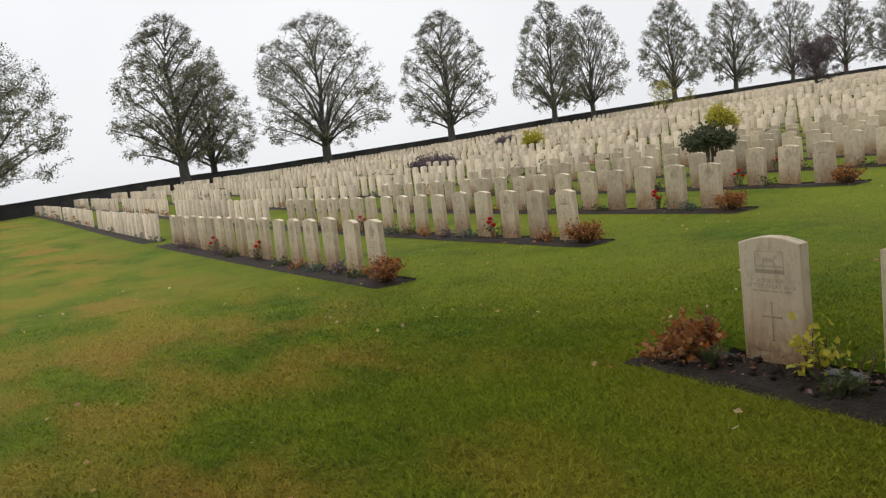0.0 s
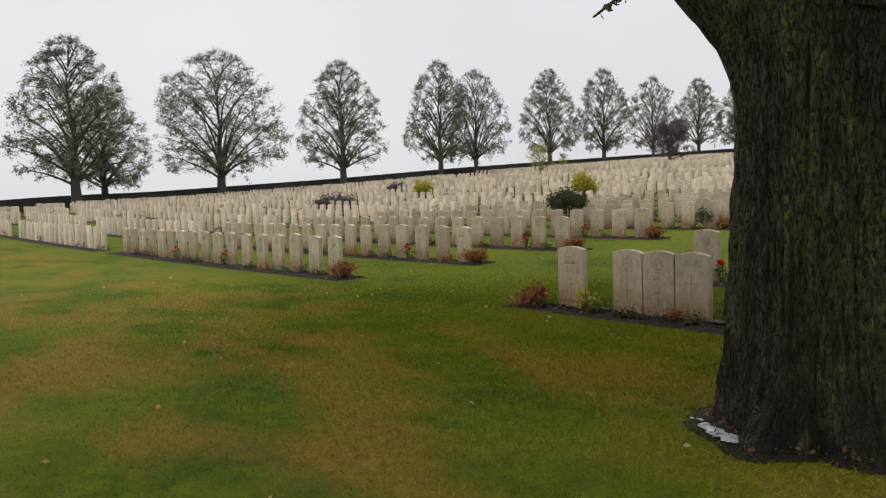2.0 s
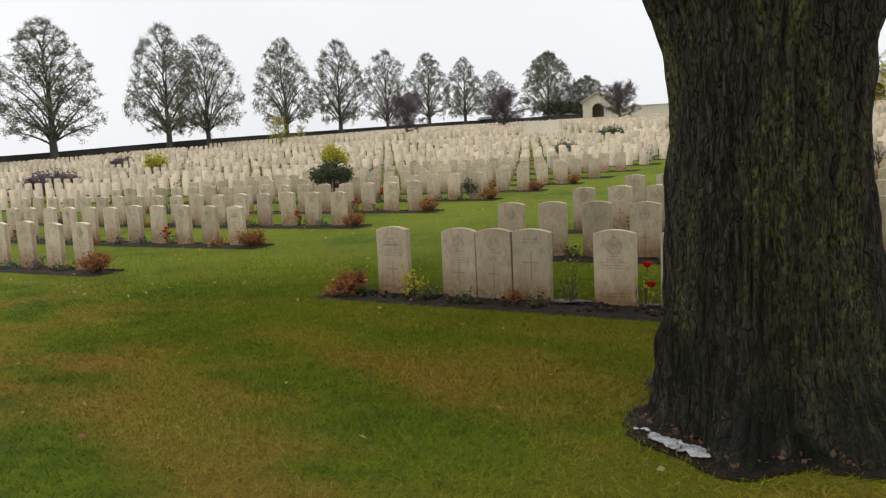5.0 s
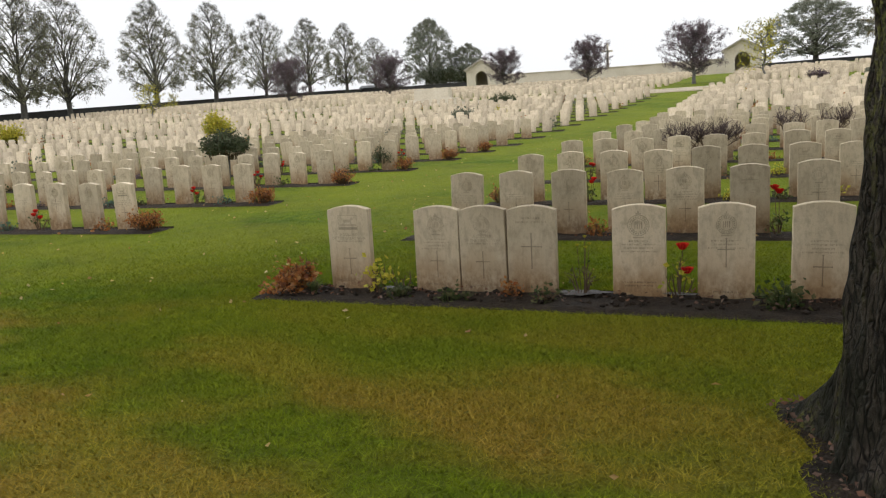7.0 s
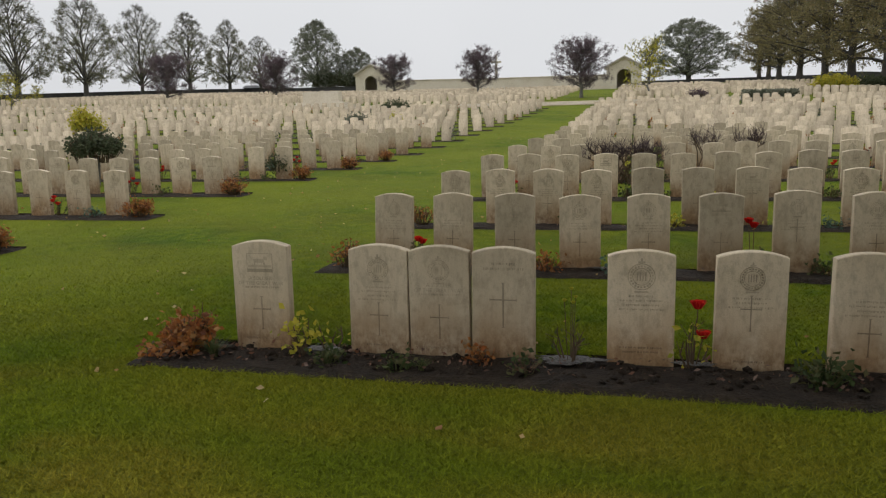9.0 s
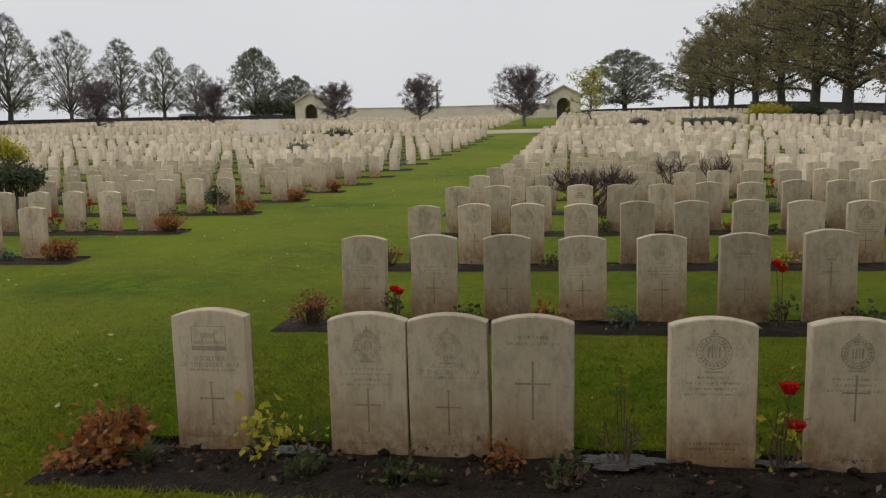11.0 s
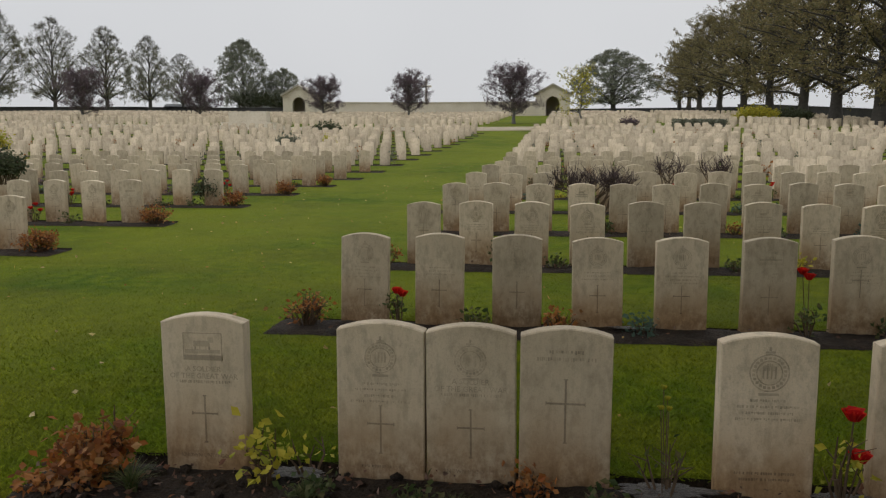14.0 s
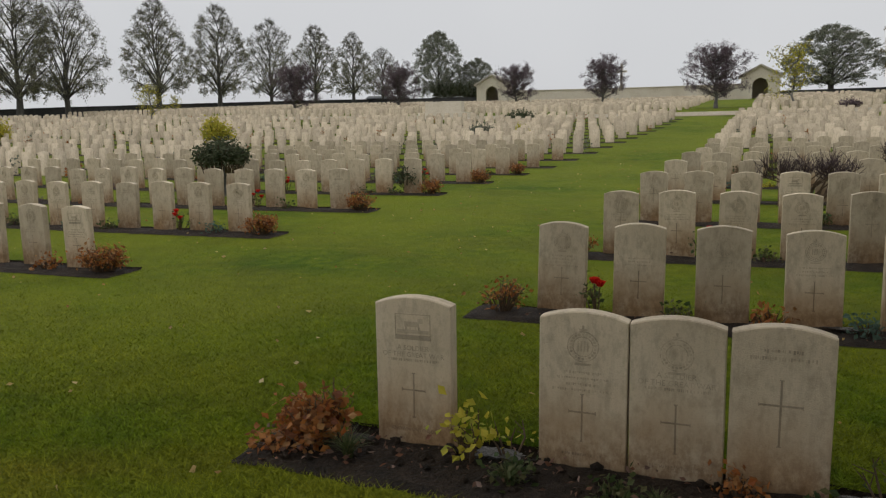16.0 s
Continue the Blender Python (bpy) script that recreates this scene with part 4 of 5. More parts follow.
def round_badge(r, z, rays=0):
    """A ring badge in relief: two rims, a wreath of small leaves, a crown above and a scroll below."""
    s = Shape()
    y0, y1 = -0.0025, 0.002
    for ra, rb in ((r, r * 0.93), (r * 0.66, r * 0.60)):
        for k in range(28):
            a, b = 6.2832 * k / 28, 6.2832 * (k + 1) / 28
            p = [(q * math.cos(t), q * math.sin(t)) for q, t in ((ra, a), (ra, b), (rb, b), (rb, a))]
            s.quad(*[(x, y0, z + w) for x, w in p])
            s.quad((p[0][0], y0, z + p[0][1]), (p[1][0], y0, z + p[1][1]), (p[1][0], y1, z + p[1][1]), (p[0][0], y1, z + p[0][1]))
            s.quad((p[3][0], y0, z + p[3][1]), (p[2][0], y0, z + p[2][1]), (p[2][0], y1, z + p[2][1]), (p[3][0], y1, z + p[3][1]))
    for k in range(22):
        t = 6.2832 * (k + 0.5) / 22
        c = (0.79 * r * math.cos(t), 0.79 * r * math.sin(t))
        e = 0.07 * r
        s.box(c[0] - e, y0, z + c[1] - e, c[0] + e, y1, z + c[1] + e)
    for k in range(rays):
        t = 3.1416 * (k + 0.5) / rays
        s.box(0.3 * r * math.cos(t) - 0.002, y0, z + 0.1 * r, 0.3 * r * math.cos(t) + 0.002, y1, z + 0.1 * r + 0.4 * r * math.sin(t))
    for k in (-0.3, -0.1, 0.1, 0.3):
        s.box(k * r - 0.003, y0, z - 0.3 * r, k * r + 0.003, y1, z + 0.35 * r)
    s.box(-0.25 * r, y0, z + r * 1.02, 0.25 * r, y1, z + r * 1.14)
    s.box(-0.06 * r, y0, z + r * 1.15, 0.06 * r, y1, z + r * 1.36)
    s.box(-0.5 * r, y0, z - r * 1.2, 0.5 * r, y1, z - r * 1.06)
    return s


def square_badge(z):
    """A sunk panel outline with a beast over two scrolls."""
    s = Shape()
    y0, y1, h, w, t = -0.0022, 0.002, 0.062, 0.088, 0.003
    s.box(-w, y0, z + h - t, w, y1, z + h)
    s.box(-w, y0, z - h, -w + t, y1, z + h - t)
    s.box(w - t, y0, z - h, w, y1, z + h - t)
    s.box(-w * 0.9, y0, z - h * 0.45, w * 0.9, y1, z - h * 0.2)
    s.box(-w, y0, z - h * 0.95, w, y1, z - h * 0.6)
    s.box(-0.04, y0, z + 0.002, 0.032, y1, z + 0.026)
    s.box(0.025, y0, z + 0.02, 0.05, y1, z + 0.042)
    for x in (-0.036, -0.015, 0.012, 0.028):
        s.box(x, y0, z - 0.012, x + 0.006, y1, z + 0.002)
    return s


def bars(z, widths, h=0.011, gap=0.026, seed=0):
    """Worn lettering that cannot be read: rows of short bars."""
    rng = random.Random(seed)
    s = Shape()
    for k, w in enumerate(widths):
        x = -w / 2
        zz = z - k * gap
        while x < w / 2:
            q = rng.uniform(0.003, 0.009)
            up = rng.choice((0.0, 0.0, 0.004))
            s.box(x, -0.001, zz + up, min(x + q, w / 2), 0.002, zz + h)
            x += q + rng.choice((0.002, 0.003, 0.003, 0.009))
    return s


def lettering(text, z, size, stretch=1.0):
    """A line of capital letters, slightly raised and darkened to look cut into the face."""
    c = bpy.data.curves.new("letters", "FONT")
    c.body, c.size, c.align_x, c.extrude = text, size, "CENTER", 0.0012
    c.resolution_u = 2
    ob = new("letters", c)
    me = bpy.data.meshes.new_from_object(ob.evaluated_get(bpy.context.evaluated_depsgraph_get()))
    bpy.data.objects.remove(ob)
    bpy.data.curves.remove(c)
    me.transform(Matrix.Translation((0, 0, z)) @ Matrix.Rotation(radians(90), 4, "X") @ Matrix.Diagonal((stretch, 1, 1, 1)))
    me.materials.clear()
    me.materials.append(LETTER)
    return me


fine_slab = slab().mesh("headstone", STONE)
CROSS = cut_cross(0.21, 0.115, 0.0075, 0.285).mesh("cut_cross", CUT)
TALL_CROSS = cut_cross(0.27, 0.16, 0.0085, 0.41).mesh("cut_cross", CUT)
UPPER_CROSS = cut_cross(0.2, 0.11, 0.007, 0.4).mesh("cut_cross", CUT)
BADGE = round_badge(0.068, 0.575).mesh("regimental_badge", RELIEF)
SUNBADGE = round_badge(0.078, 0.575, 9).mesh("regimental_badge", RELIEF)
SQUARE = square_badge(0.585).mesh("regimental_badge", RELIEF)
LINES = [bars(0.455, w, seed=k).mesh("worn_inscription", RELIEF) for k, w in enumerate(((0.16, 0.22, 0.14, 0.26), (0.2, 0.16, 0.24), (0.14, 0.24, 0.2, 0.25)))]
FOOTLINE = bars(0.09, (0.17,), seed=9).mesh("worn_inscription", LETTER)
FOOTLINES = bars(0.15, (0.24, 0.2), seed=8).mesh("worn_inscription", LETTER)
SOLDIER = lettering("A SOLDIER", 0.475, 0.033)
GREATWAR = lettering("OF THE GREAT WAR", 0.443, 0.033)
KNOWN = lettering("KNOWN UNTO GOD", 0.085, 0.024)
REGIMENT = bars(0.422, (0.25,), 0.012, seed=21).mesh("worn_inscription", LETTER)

GRAVES = "headstones in rows"


def headstone(x, y, label, parts, lean=(0, 0), turn=0.0, dz=0.0):
    ob = new("headstone", fine_slab)
    ob.matrix_world = pose(x, y, ground_at(x, y) + dz, lean[0], lean[1], turn)
    tagged(ob, label, "headstone", GRAVES)
    for me in parts:
        part(me.name.split(".")[0], me, None, ob)
    return ob


def graves_in_row(x_end, step, count, y):
    return [(x_end + step * k, y) for k in range(count)]


rg = random.Random(77)
near, far = [], []
# the plot to the east of the grass aisle, from its western ends
EAST_STEP, EAST_ROW = 0.605, 2.72
for r in range(19):
    y = EAST_ROW * r
    x0 = 0.028 * y + (0.19 if r != 1 else 0.2) + (rg.uniform(-0.13, 0.13) if r > 4 else 0)
    k = 0
    while x0 + k * EAST_STEP < 33:
        x = x0 + k * EAST_STEP * 1.008 + (rg.gauss(0, 0.008 + 0.004 * r) if k else 0)
        if r == 1:
            x = x0 + k * (0.592 + 0.0035 * k)
        k += 1
        if 12.4 < x - 0.02 * y < 13.9 or 25.2 < x < 26.4 or (r > 2 and rg.random() < 0.015):
            continue
        if r == 0:
            continue
        ((near if (r < 6 and x < 9) or (r < 9 and x < 7) else far)).append((x, y, "e", r, k))
# the front row stands closer and uneven
FRONT = [0.19, 0.972, 1.3605, 1.749, 2.55, 3.142, 3.75, 4.36, 4.97, 5.58, 6.2, 6.8, 7.4, 8.0, 8.6, 9.2, 9.8, 10.4, 11.0]
# the plot to the west, from its eastern ends
WEST_STEP, WEST_ROW = 0.67, 2.77
WEST_END = [-5.39, -5.05, -4.93, -4.81]
for r in range(19):
    y = 0.45 + WEST_ROW * r
    x0 = (WEST_END[r] if r < 4 else -4.62 + 0.05 * (y - 11.5)) - 0.19
    k = 0
    step = (0.69, 0.67, 0.685, 0.67)[r] if r < 4 else WEST_STEP * rg.uniform(0.99, 1.01)
    shift = 0.0
    while x0 - k * step + shift > -64.5:
        shift += rg.gauss(0, 0.01) * (k > 0)
        x = x0 - k * step + shift
        k += 1
        if (k + 1) % 19 in (0, 1) and k > 3 or (r > 3 and rg.random() < 0.015):
            continue
        (near if r < 9 and x > -16.8 else far).append((x, y, "w", r, k))
# the plots beyond the cross path
for r in range(18):
    y = 58.2 + 2.75 * r
    for x0, x1 in ((-64, -3.6), (2.0, 13.0), (15.0, 32.0)):
        x = x0 + 0.028 * (y - 50) * (x0 > -10) + rg.uniform(0, 0.5)
        while x < x1 + 0.028 * (y - 50):
            if not (-25.5 < x < -18.5 and y < 61) and not (y > 102 and (x < -29 or -1 < x < 7)) and int((x + 64) / 12.7) == int((x + 65.3) / 12.7) and rg.random() > 0.02:
                far.append((x, y, "n", r, 0))
            x += 0.66 + rg.gauss(0, 0.03)

for x, y, side, r, k in near:
    deep = (side == "e" and r < 5) or (side == "w" and r < 4)
    parts = []
    if deep:
        kind = rg.random()
        parts = [rg.choice((CROSS, CROSS, UPPER_CROSS))]
        if kind < 0.8:
            parts += [rg.choice((BADGE, BADGE, SUNBADGE, SQUARE)), rg.choice(LINES)]
        elif kind < 0.9:
            parts += [LINES[1]]
    headstone(x, y, "weathered pale headstone with carved badge and cross" if len(parts) > 1 else "weathered pale limestone headstone with curved top", parts, (rg.gauss(0, 0.7), rg.gauss(0, 0.5)), rg.gauss(0, 1.0), rg.gauss(0, 0.01))

front_parts = [
    ([SQUARE, SOLDIER, GREATWAR, REGIMENT, CROSS, KNOWN], "pale headstone of an unnamed soldier with square badge and cross"),
    ([BADGE, LINES[0], CROSS, FOOTLINE], "pale headstone with round crowned badge touching its neighbour"),
    ([BADGE, SOLDIER, GREATWAR, REGIMENT, CROSS, KNOWN], "greyer headstone of an unnamed soldier between two others"),
    ([TALL_CROSS], "lichen-grey headstone with one tall carved cross"),
    ([SUNBADGE, LINES[2], FOOTLINES], "pale headstone with rising-sun badge beside red roses"),
    ([BADGE, LINES[1], UPPER_CROSS, FOOTLINE], "pale headstone with badge and mud-stained foot"),
    ([LINES[0], CROSS], "pale headstone with worn lettering near the big tree"),
]
for k, x in enumerate(FRONT):
    p, lab = front_parts[k] if k < len(front_parts) else ([BADGE, LINES[k % 3], CROSS], "pale headstone with carved badge and cross")
    headstone(x, 0.0, lab, p, (0, (0, 0.3, -0.3, 0.3, -0.1, 0.3, 0.5)[k % 7]), (0, 0, -0.8, 0.5, 1.2, 0, 0.6)[k % 7], (-0.012, -0.027, -0.03, -0.034, -0.04, -0.038, -0.04)[k % 7])
part("worn_inscription", bars(0.62, (0.14, 0.24), 0.016, 0.03, seed=33), LETTER, [o for o in scene.objects if o.name.startswith("headstone") and abs(o.matrix_world.translation.x - 1.749) < 0.01 and abs(o.matrix_world.translation.y) < 0.01][0])

# far headstones: one mesh
plain = slab(5, 0.0, -0.2)
pv = np.array(plain.v)
pf = plain.f
tri = []
for f in pf:
    tri += [(f[0], f[q], f[q + 1]) for q in range(1, len(f) - 1)]
tri = np.array(tri)
av, at = [], []
for q, (x, y, *_rest) in enumerate(far):
    t = radians(rg.gauss(0, 1.2))
    lean = rg.gauss(0, 0.012)
    c, s_ = math.cos(t), math.sin(t)
    sc = rg.gauss(1.0, 0.012)
    px, py, pz = pv[:, 0], pv[:, 1] + lean * pv[:, 2], pv[:, 2] * sc
    av.append(np.stack([c * px - s_ * py + x, s_ * px + c * py + y, pz + ground_at(x, y) + rg.gauss(0, 0.01) + 50], -1))
    at.append(tri + q * len(pv))
ob = new("far_headstones", raw_mesh("far_headstones", np.concatenate(av), np.concatenate(at), STONE))
ob.location = (0, 0, -50)
tagged(ob, "hundreds of pale headstones in long rows up the slope", "headstones", kind="stuff")

# ---------------------------------------------------------------- flower beds


def bed_strip(x0, x1, y, seed, fine=0.06, front=0.42, back=0.16, step=0.25, widen=0.0, gutter=0.0):
    """A strip of dug soil with an uneven surface, its edge lying on the grass."""
    s = Shape()
    nx, ny = max(2, int((x1 - x0) / step)), max(2, int((front + back) / max(fine, 0.05)))
    k0 = len(s.v)
    for a in range(nx + 1):
        for b in range(ny + 1):
            x = x0 + (x1 - x0) * a / nx
            deep = front + widen * min(1, max(0, (x - x0) / 4.5))
            yy = y - deep + (deep + back) * b / ny
            edge = b in (0, ny) or a in (0, nx)
            jit = noise.noise(Vector((x * 3, yy * 3, seed)))
            x2 = x + (0.025 * noise.noise(Vector((yy * 9, seed, 3))) if a in (0, nx) else 0)
            y2 = yy + (0.035 * noise.noise(Vector((x * 5, seed, 7))) if b in (0, ny) else 0)
            z = ground_at(x2, y2) + (0.004 if edge else 0.022 + 0.02 * jit + 0.012 * noise.noise(Vector((x * 14, yy * 14, seed))))
            if gutter and yy > y + 0.03:
                z = ground_at(x2, y2) - gutter + 0.012 * jit
            if b == ny:
                z = ground_at(x2, y2) + (0.008 if gutter else 0.03)
            if b == ny - 1:
                y2 = y + back - 0.012 + 0.035 * noise.noise(Vector((x * 5, seed, 7)))
                z = ground_at(x2, y2) + (0.008 - gutter)
            s.v.append((x2, y2, z))
    for a in range(nx):
        for b in range(ny):
            k = k0 + a * (ny + 1) + b
            s.f.append((k, k + ny + 1, k + ny + 2, k + 1))
    return s


BED = "dug strip of dark wet soil along a row of headstones"
front_bed = thing("flower_bed", bed_strip(-0.54, 11.5, 0, 1, 0.035, 0.43, step=0.045, widen=0.14, gutter=0.062), SOIL, label=BED, category="flower bed", group="flower beds", smooth=True)


def clod_mesh(seed):
    """A lump of wet soil."""
    bm = bmesh.new()
    bmesh.ops.create_icosphere(bm, subdivisions=1, radius=0.02)
    for v in bm.verts:
        v.co *= 1 + 0.45 * noise.noise(v.co * 60 + Vector((seed, 0, 0)))
        v.co.z *= 0.7
    me = bpy.data.meshes.new("clod")
    bm.to_mesh(me)
    bm.free()
    me.materials.append(SOIL)
    return me


clods = [clod_mesh(k) for k in range(4)]
cr = random.Random(41)
for k in range(230):
    x, y = cr.uniform(-0.45, 6.5), cr.uniform(-0.4, -0.01)
    ob = part("clod", clods[k % 4], None, front_bed)
    ob.matrix_basis = pose(x, y, ground_at(x, y) + 0.028, 0, 0, cr.uniform(0, 360)) @ Matrix.Diagonal((*[cr.uniform(0.6, 1.7)] * 3, 1))
for r in range(1, 7):
    y = EAST_ROW * r
    thing("flower_bed", bed_strip(0.028 * y - 0.5, 12.3 + 0.02 * y, y, r + 2, 0.045, 0.37, 0.13, step=0.07, gutter=0.055 if r < 5 else 0.0), SOIL, label=BED, category="flower bed", group="flower beds", smooth=True)
for r in range(0, 7):
    y = 0.45 + WEST_ROW * r
    thing("flower_bed", bed_strip(-17.2, (WEST_END[r] if r < 4 else -4.62 + 0.05 * (y - 11.5)) + 0.55, y, r + 20, 0.06, 0.38, 0.13, step=0.12), SOIL, label=BED, category="flower bed", group="flower beds", smooth=True)
rest = Shape()
for r in range(19):
    spans = [(13.9, 33)] + ([(0.028 * EAST_ROW * r - 0.4, 12.5 + 0.02 * EAST_ROW * r)] if r > 6 else [])
    spans = [(a, b, EAST_ROW * r) for a, b in spans] + [(-64, -18.5, 0.45 + WEST_ROW * r)] + ([(-17.2, -4.1 + 0.05 * (WEST_ROW * r - 11), 0.45 + WEST_ROW * r)] if r > 6 else [])
    for a, b, y in spans:
        s = bed_strip(a, b, y, r, 0.3, step=2.0)
        k = len(rest.v)
        rest.v += s.v
        rest.f += [tuple(k + i for i in f) for f in s.f]
thing("far_flower_beds", rest, SOIL, label="long dark soil strips under the far headstones", category="flower beds", kind="stuff", smooth=True)

# ---------------------------------------------------------------- plants in the beds
shrub("perennial_clump", -0.28, -0.14, "rust-brown dying perennial clump with bare stalks at the bed's end", RUST, 101, 0.25, 0.18, 38, 20, 0.045, category="plant", group="rust clumps at the bed ends")
shrub("perennial_clump", -0.42, -0.24, "low sprawling rust-brown clump at the bed's end", RUST, 151, 0.09, 0.11, 18, 9, 0.042, category="plant", group="rust clumps at the bed ends")
shrub("dead_stalks", -0.2, -0.06, "bare dark stalks standing in a rust-brown clump", RUST, 152, 0.36, 0.08, 8, 1, 0.025, category="plant")


def grass_tuft(x, y, label, seed, height, radius, count):
    """Arching narrow blades from one root."""
    rng = random.Random(seed)
    s = Shape()
    for _ in range(count):
        az, out, h = rng.uniform(0, 6.283), radius * rng.uniform(0.2, 1.0), height * rng.uniform(0.6, 1.1)
        d, side = Vector((math.cos(az), math.sin(az), 0)), Vector((-math.sin(az), math.cos(az), 0)) * 0.0035
        foot = d * 0.02 * rng.random()
        last = foot
        for q in (1, 2, 3):
            f = q / 3
            p = foot + d * out * f * f + Vector((0, 0, h * (1.5 * f - 0.62 * f * f)))
            s.quad(last - side * (1.15 - f + 0.33), last + side * (1.15 - f + 0.33), p + side * (1.15 - f), p - side * (1.15 - f))
            last = p
    root = base("grass_tuft", pose(x, y, ground_at(x, y) + 0.015), label, "plant")
    part("foliage", s, GREEN, root)
    return root


grass_tuft(-0.02, -0.27, "dark green grassy tuft in wet soil", 102, 0.14, 0.13, 150)
grass_tuft(0.74, -0.29, "olive grassy tuft at the edge of wet soil", 153, 0.1, 0.1, 90)
grass_tuft(1.32, -0.3, "low grassy tuft in the bed", 154, 0.08, 0.09, 70)
shrub("yellow_shrub", 0.5, -0.1, "small shrub with bright yellow-green leaves between headstones", YELLOW, 103, 0.3, 0.085, 7, 15, 0.05, category="plant")
shrub("yellow_shrub", 0.66, -0.02, "sparse yellowing shrub between headstones", YELLOW, 104, 0.26, 0.13, 4, 5, 0.038, category="plant")
shrub("low_herb", 0.72, -0.24, "low feathery green herb in the bed", GREEN, 105, 0.11, 0.1, 30, 4, 0.035, category="plant", stemm=GREEN)
shrub("low_herb", 1.15, -0.26, "low green herb in the bed", GREEN, 106, 0.09, 0.09, 26, 4, 0.035, category="plant", stemm=GREEN)
shrub("perennial_clump", 1.62, -0.1, "small dark red-brown clump against a headstone", RUST, 107, 0.12, 0.09, 16, 8, 0.035, category="plant")
shrub("low_herb", 1.9, -0.22, "low dull green herb on wet soil", GREEN, 108, 0.1, 0.12, 24, 5, 0.035, category="plant", stemm=STEM)
daisies = shrub("yellow_daisies", 2.15, -0.06, "thin stalks with small yellow daisy flowers", GREEN, 109, 0.34, 0.12, 7, 3, 0.035, category="flower")
for k, (dx, dy, dz) in enumerate(((-0.04, 0.02, 0.4), (0.05, 0.0, 0.37), (0.1, 0.03, 0.44), (0.15, 0.02, 0.38))):
    bloom(dx, dy, dz, 0.014, 160 + k, daisies, YELLOW, "small yellow daisy")
    s = Shape()
    s.tube((dx * 0.3, dy * 0.3, 0), (dx, dy, dz), 0.0025, 0.002, 4)
    part("flower_stem", s, STEM, daisies)
rose_bush(2.83, -0.04, 110, 0.4, [(-0.02, -0.02, 0.37), (-0.03, -0.05, 0.2)], 6, YELLOW, 0.12)
shrub("low_herb", 3.5, -0.2, "bright low green herb in the bed", GREEN, 111, 0.18, 0.14, 26, 6, 0.05, category="plant", stemm=GREEN)
shrub("perennial_clump", 4.1, -0.1, "small dark red-brown clump in the bed", RUST, 112, 0.16, 0.12, 16, 8, 0.04, category="plant")
for k, x in enumerate((4.7, 5.3, 5.95, 6.6, 7.3)):
    shrub("low_herb", x, -0.15, "low green herb in the bed", GREEN, 120 + k, 0.15, 0.14, 22, 6, 0.045, category="plant", stemm=GREEN)
pr = random.Random(9)
for r in range(1, 7):
    y = EAST_ROW * r
    x0 = 0.028 * y
    if r in (1, 2, 4):
        shrub("perennial_clump", x0 - 0.24, y - 0.1, rust_label, RUST, 200 + r, 0.31, 0.2, 30, 8, 0.038, category="plant", group="rust clumps at the bed ends")
    for k in range(12):
        x = x0 + 0.5 + k * EAST_STEP + pr.uniform(-0.05, 0.05)
        if r == 1 and k in (0, 5) or r == 2 and k == 1 or r > 2 and pr.random() < 0.1:
            z = 0.42 if k == 5 else 0.28
            rose_bush(x, y - 0.06, 300 + r * 20 + k, 0.4, [(0.03, -0.05, z), (0.07, -0.03, z - 0.02 + 0.06 * (k % 2))], 9, GREEN)
        elif pr.random() < 0.62:
            leafm = pr.choice((GREEN, GREEN, RUST, SAGE, YELLOW))
            shrub("low_herb" if leafm is not RUST else "perennial_clump", x, y - 0.1, {GREEN: "low green herb between headstones", RUST: "small rust-brown clump between headstones", SAGE: "blue-green cushion plant between headstones", YELLOW: "yellowing herb between headstones"}[leafm], leafm, 400 + r * 20 + k, pr.uniform(0.1, 0.24), 0.14, 16, 7, 0.045, category="plant")
for r in range(0, 7):
    y = 0.45 + WEST_ROW * r
    x0 = WEST_END[r] if r < 4 else -4.62 + 0.05 * (y - 11.5)
    shrub("perennial_clump", x0 + 0.27, y - 0.12, "rust-brown bushy clump at the end of a flower bed", RUST, 500 + r, 0.34, 0.25, 44, 18, 0.04, category="plant", group="rust clumps at the bed ends")
    for k in range(15):
        x = x0 - 0.52 - k * WEST_STEP
        if (r, k) in ((0, 6), (0, 10), (1, 2), (1, 9), (2, 1), (3, 2), (4, 4), (5, 1)):
            rose_bush(x, y - 0.06, 600 + r * 20 + k, 0.4, [(0.03, -0.04, 0.3), (-0.05, -0.05, 0.24), (0.08, 0.0, 0.2)], 8, GREEN, 0.15)
        elif pr.random() < 0.6:
            leafm = pr.choice((GREEN, GREEN, RUST, SAGE, PURPLE))
            shrub("low_herb", x, y - 0.12, {GREEN: "low green herb between headstones", RUST: "small rust-brown clump between headstones", SAGE: "blue-green cushion plant between headstones", PURPLE: "dark red-leaved plant between headstones"}[leafm], leafm, 700 + r * 20 + k, pr.uniform(0.08, 0.2), 0.16, 14, 7, 0.05, category="plant")
# scattered plants among the far rows, too many to count
fg, fb = Shape(), Shape()
for x, y, side, r, k in far:
    if y < 54 and pr.random() < 0.3:
        s = fb if pr.random() < 0.45 else fg
        h = pr.choice((0.15, 0.2, 0.3, 0.55))
        px = x + 0.32
        z = ground_at(px, y)
        for _ in range(16):
            s.leaf((px + pr.gauss(0, 0.09), y - 0.1 + pr.gauss(0, 0.07), z + pr.uniform(0.0, h)), (pr.gauss(0, 1), pr.gauss(0, 1), pr.gauss(0.4, 0.7)), 0.12, pr)
thing("far_bed_plants", fg, OAK, label="scattered dark green plants between far headstones", category="plants", kind="stuff")
thing("far_dry_plants", fb, RUST, label="scattered rust-brown plants between far headstones", category="plants", kind="stuff")

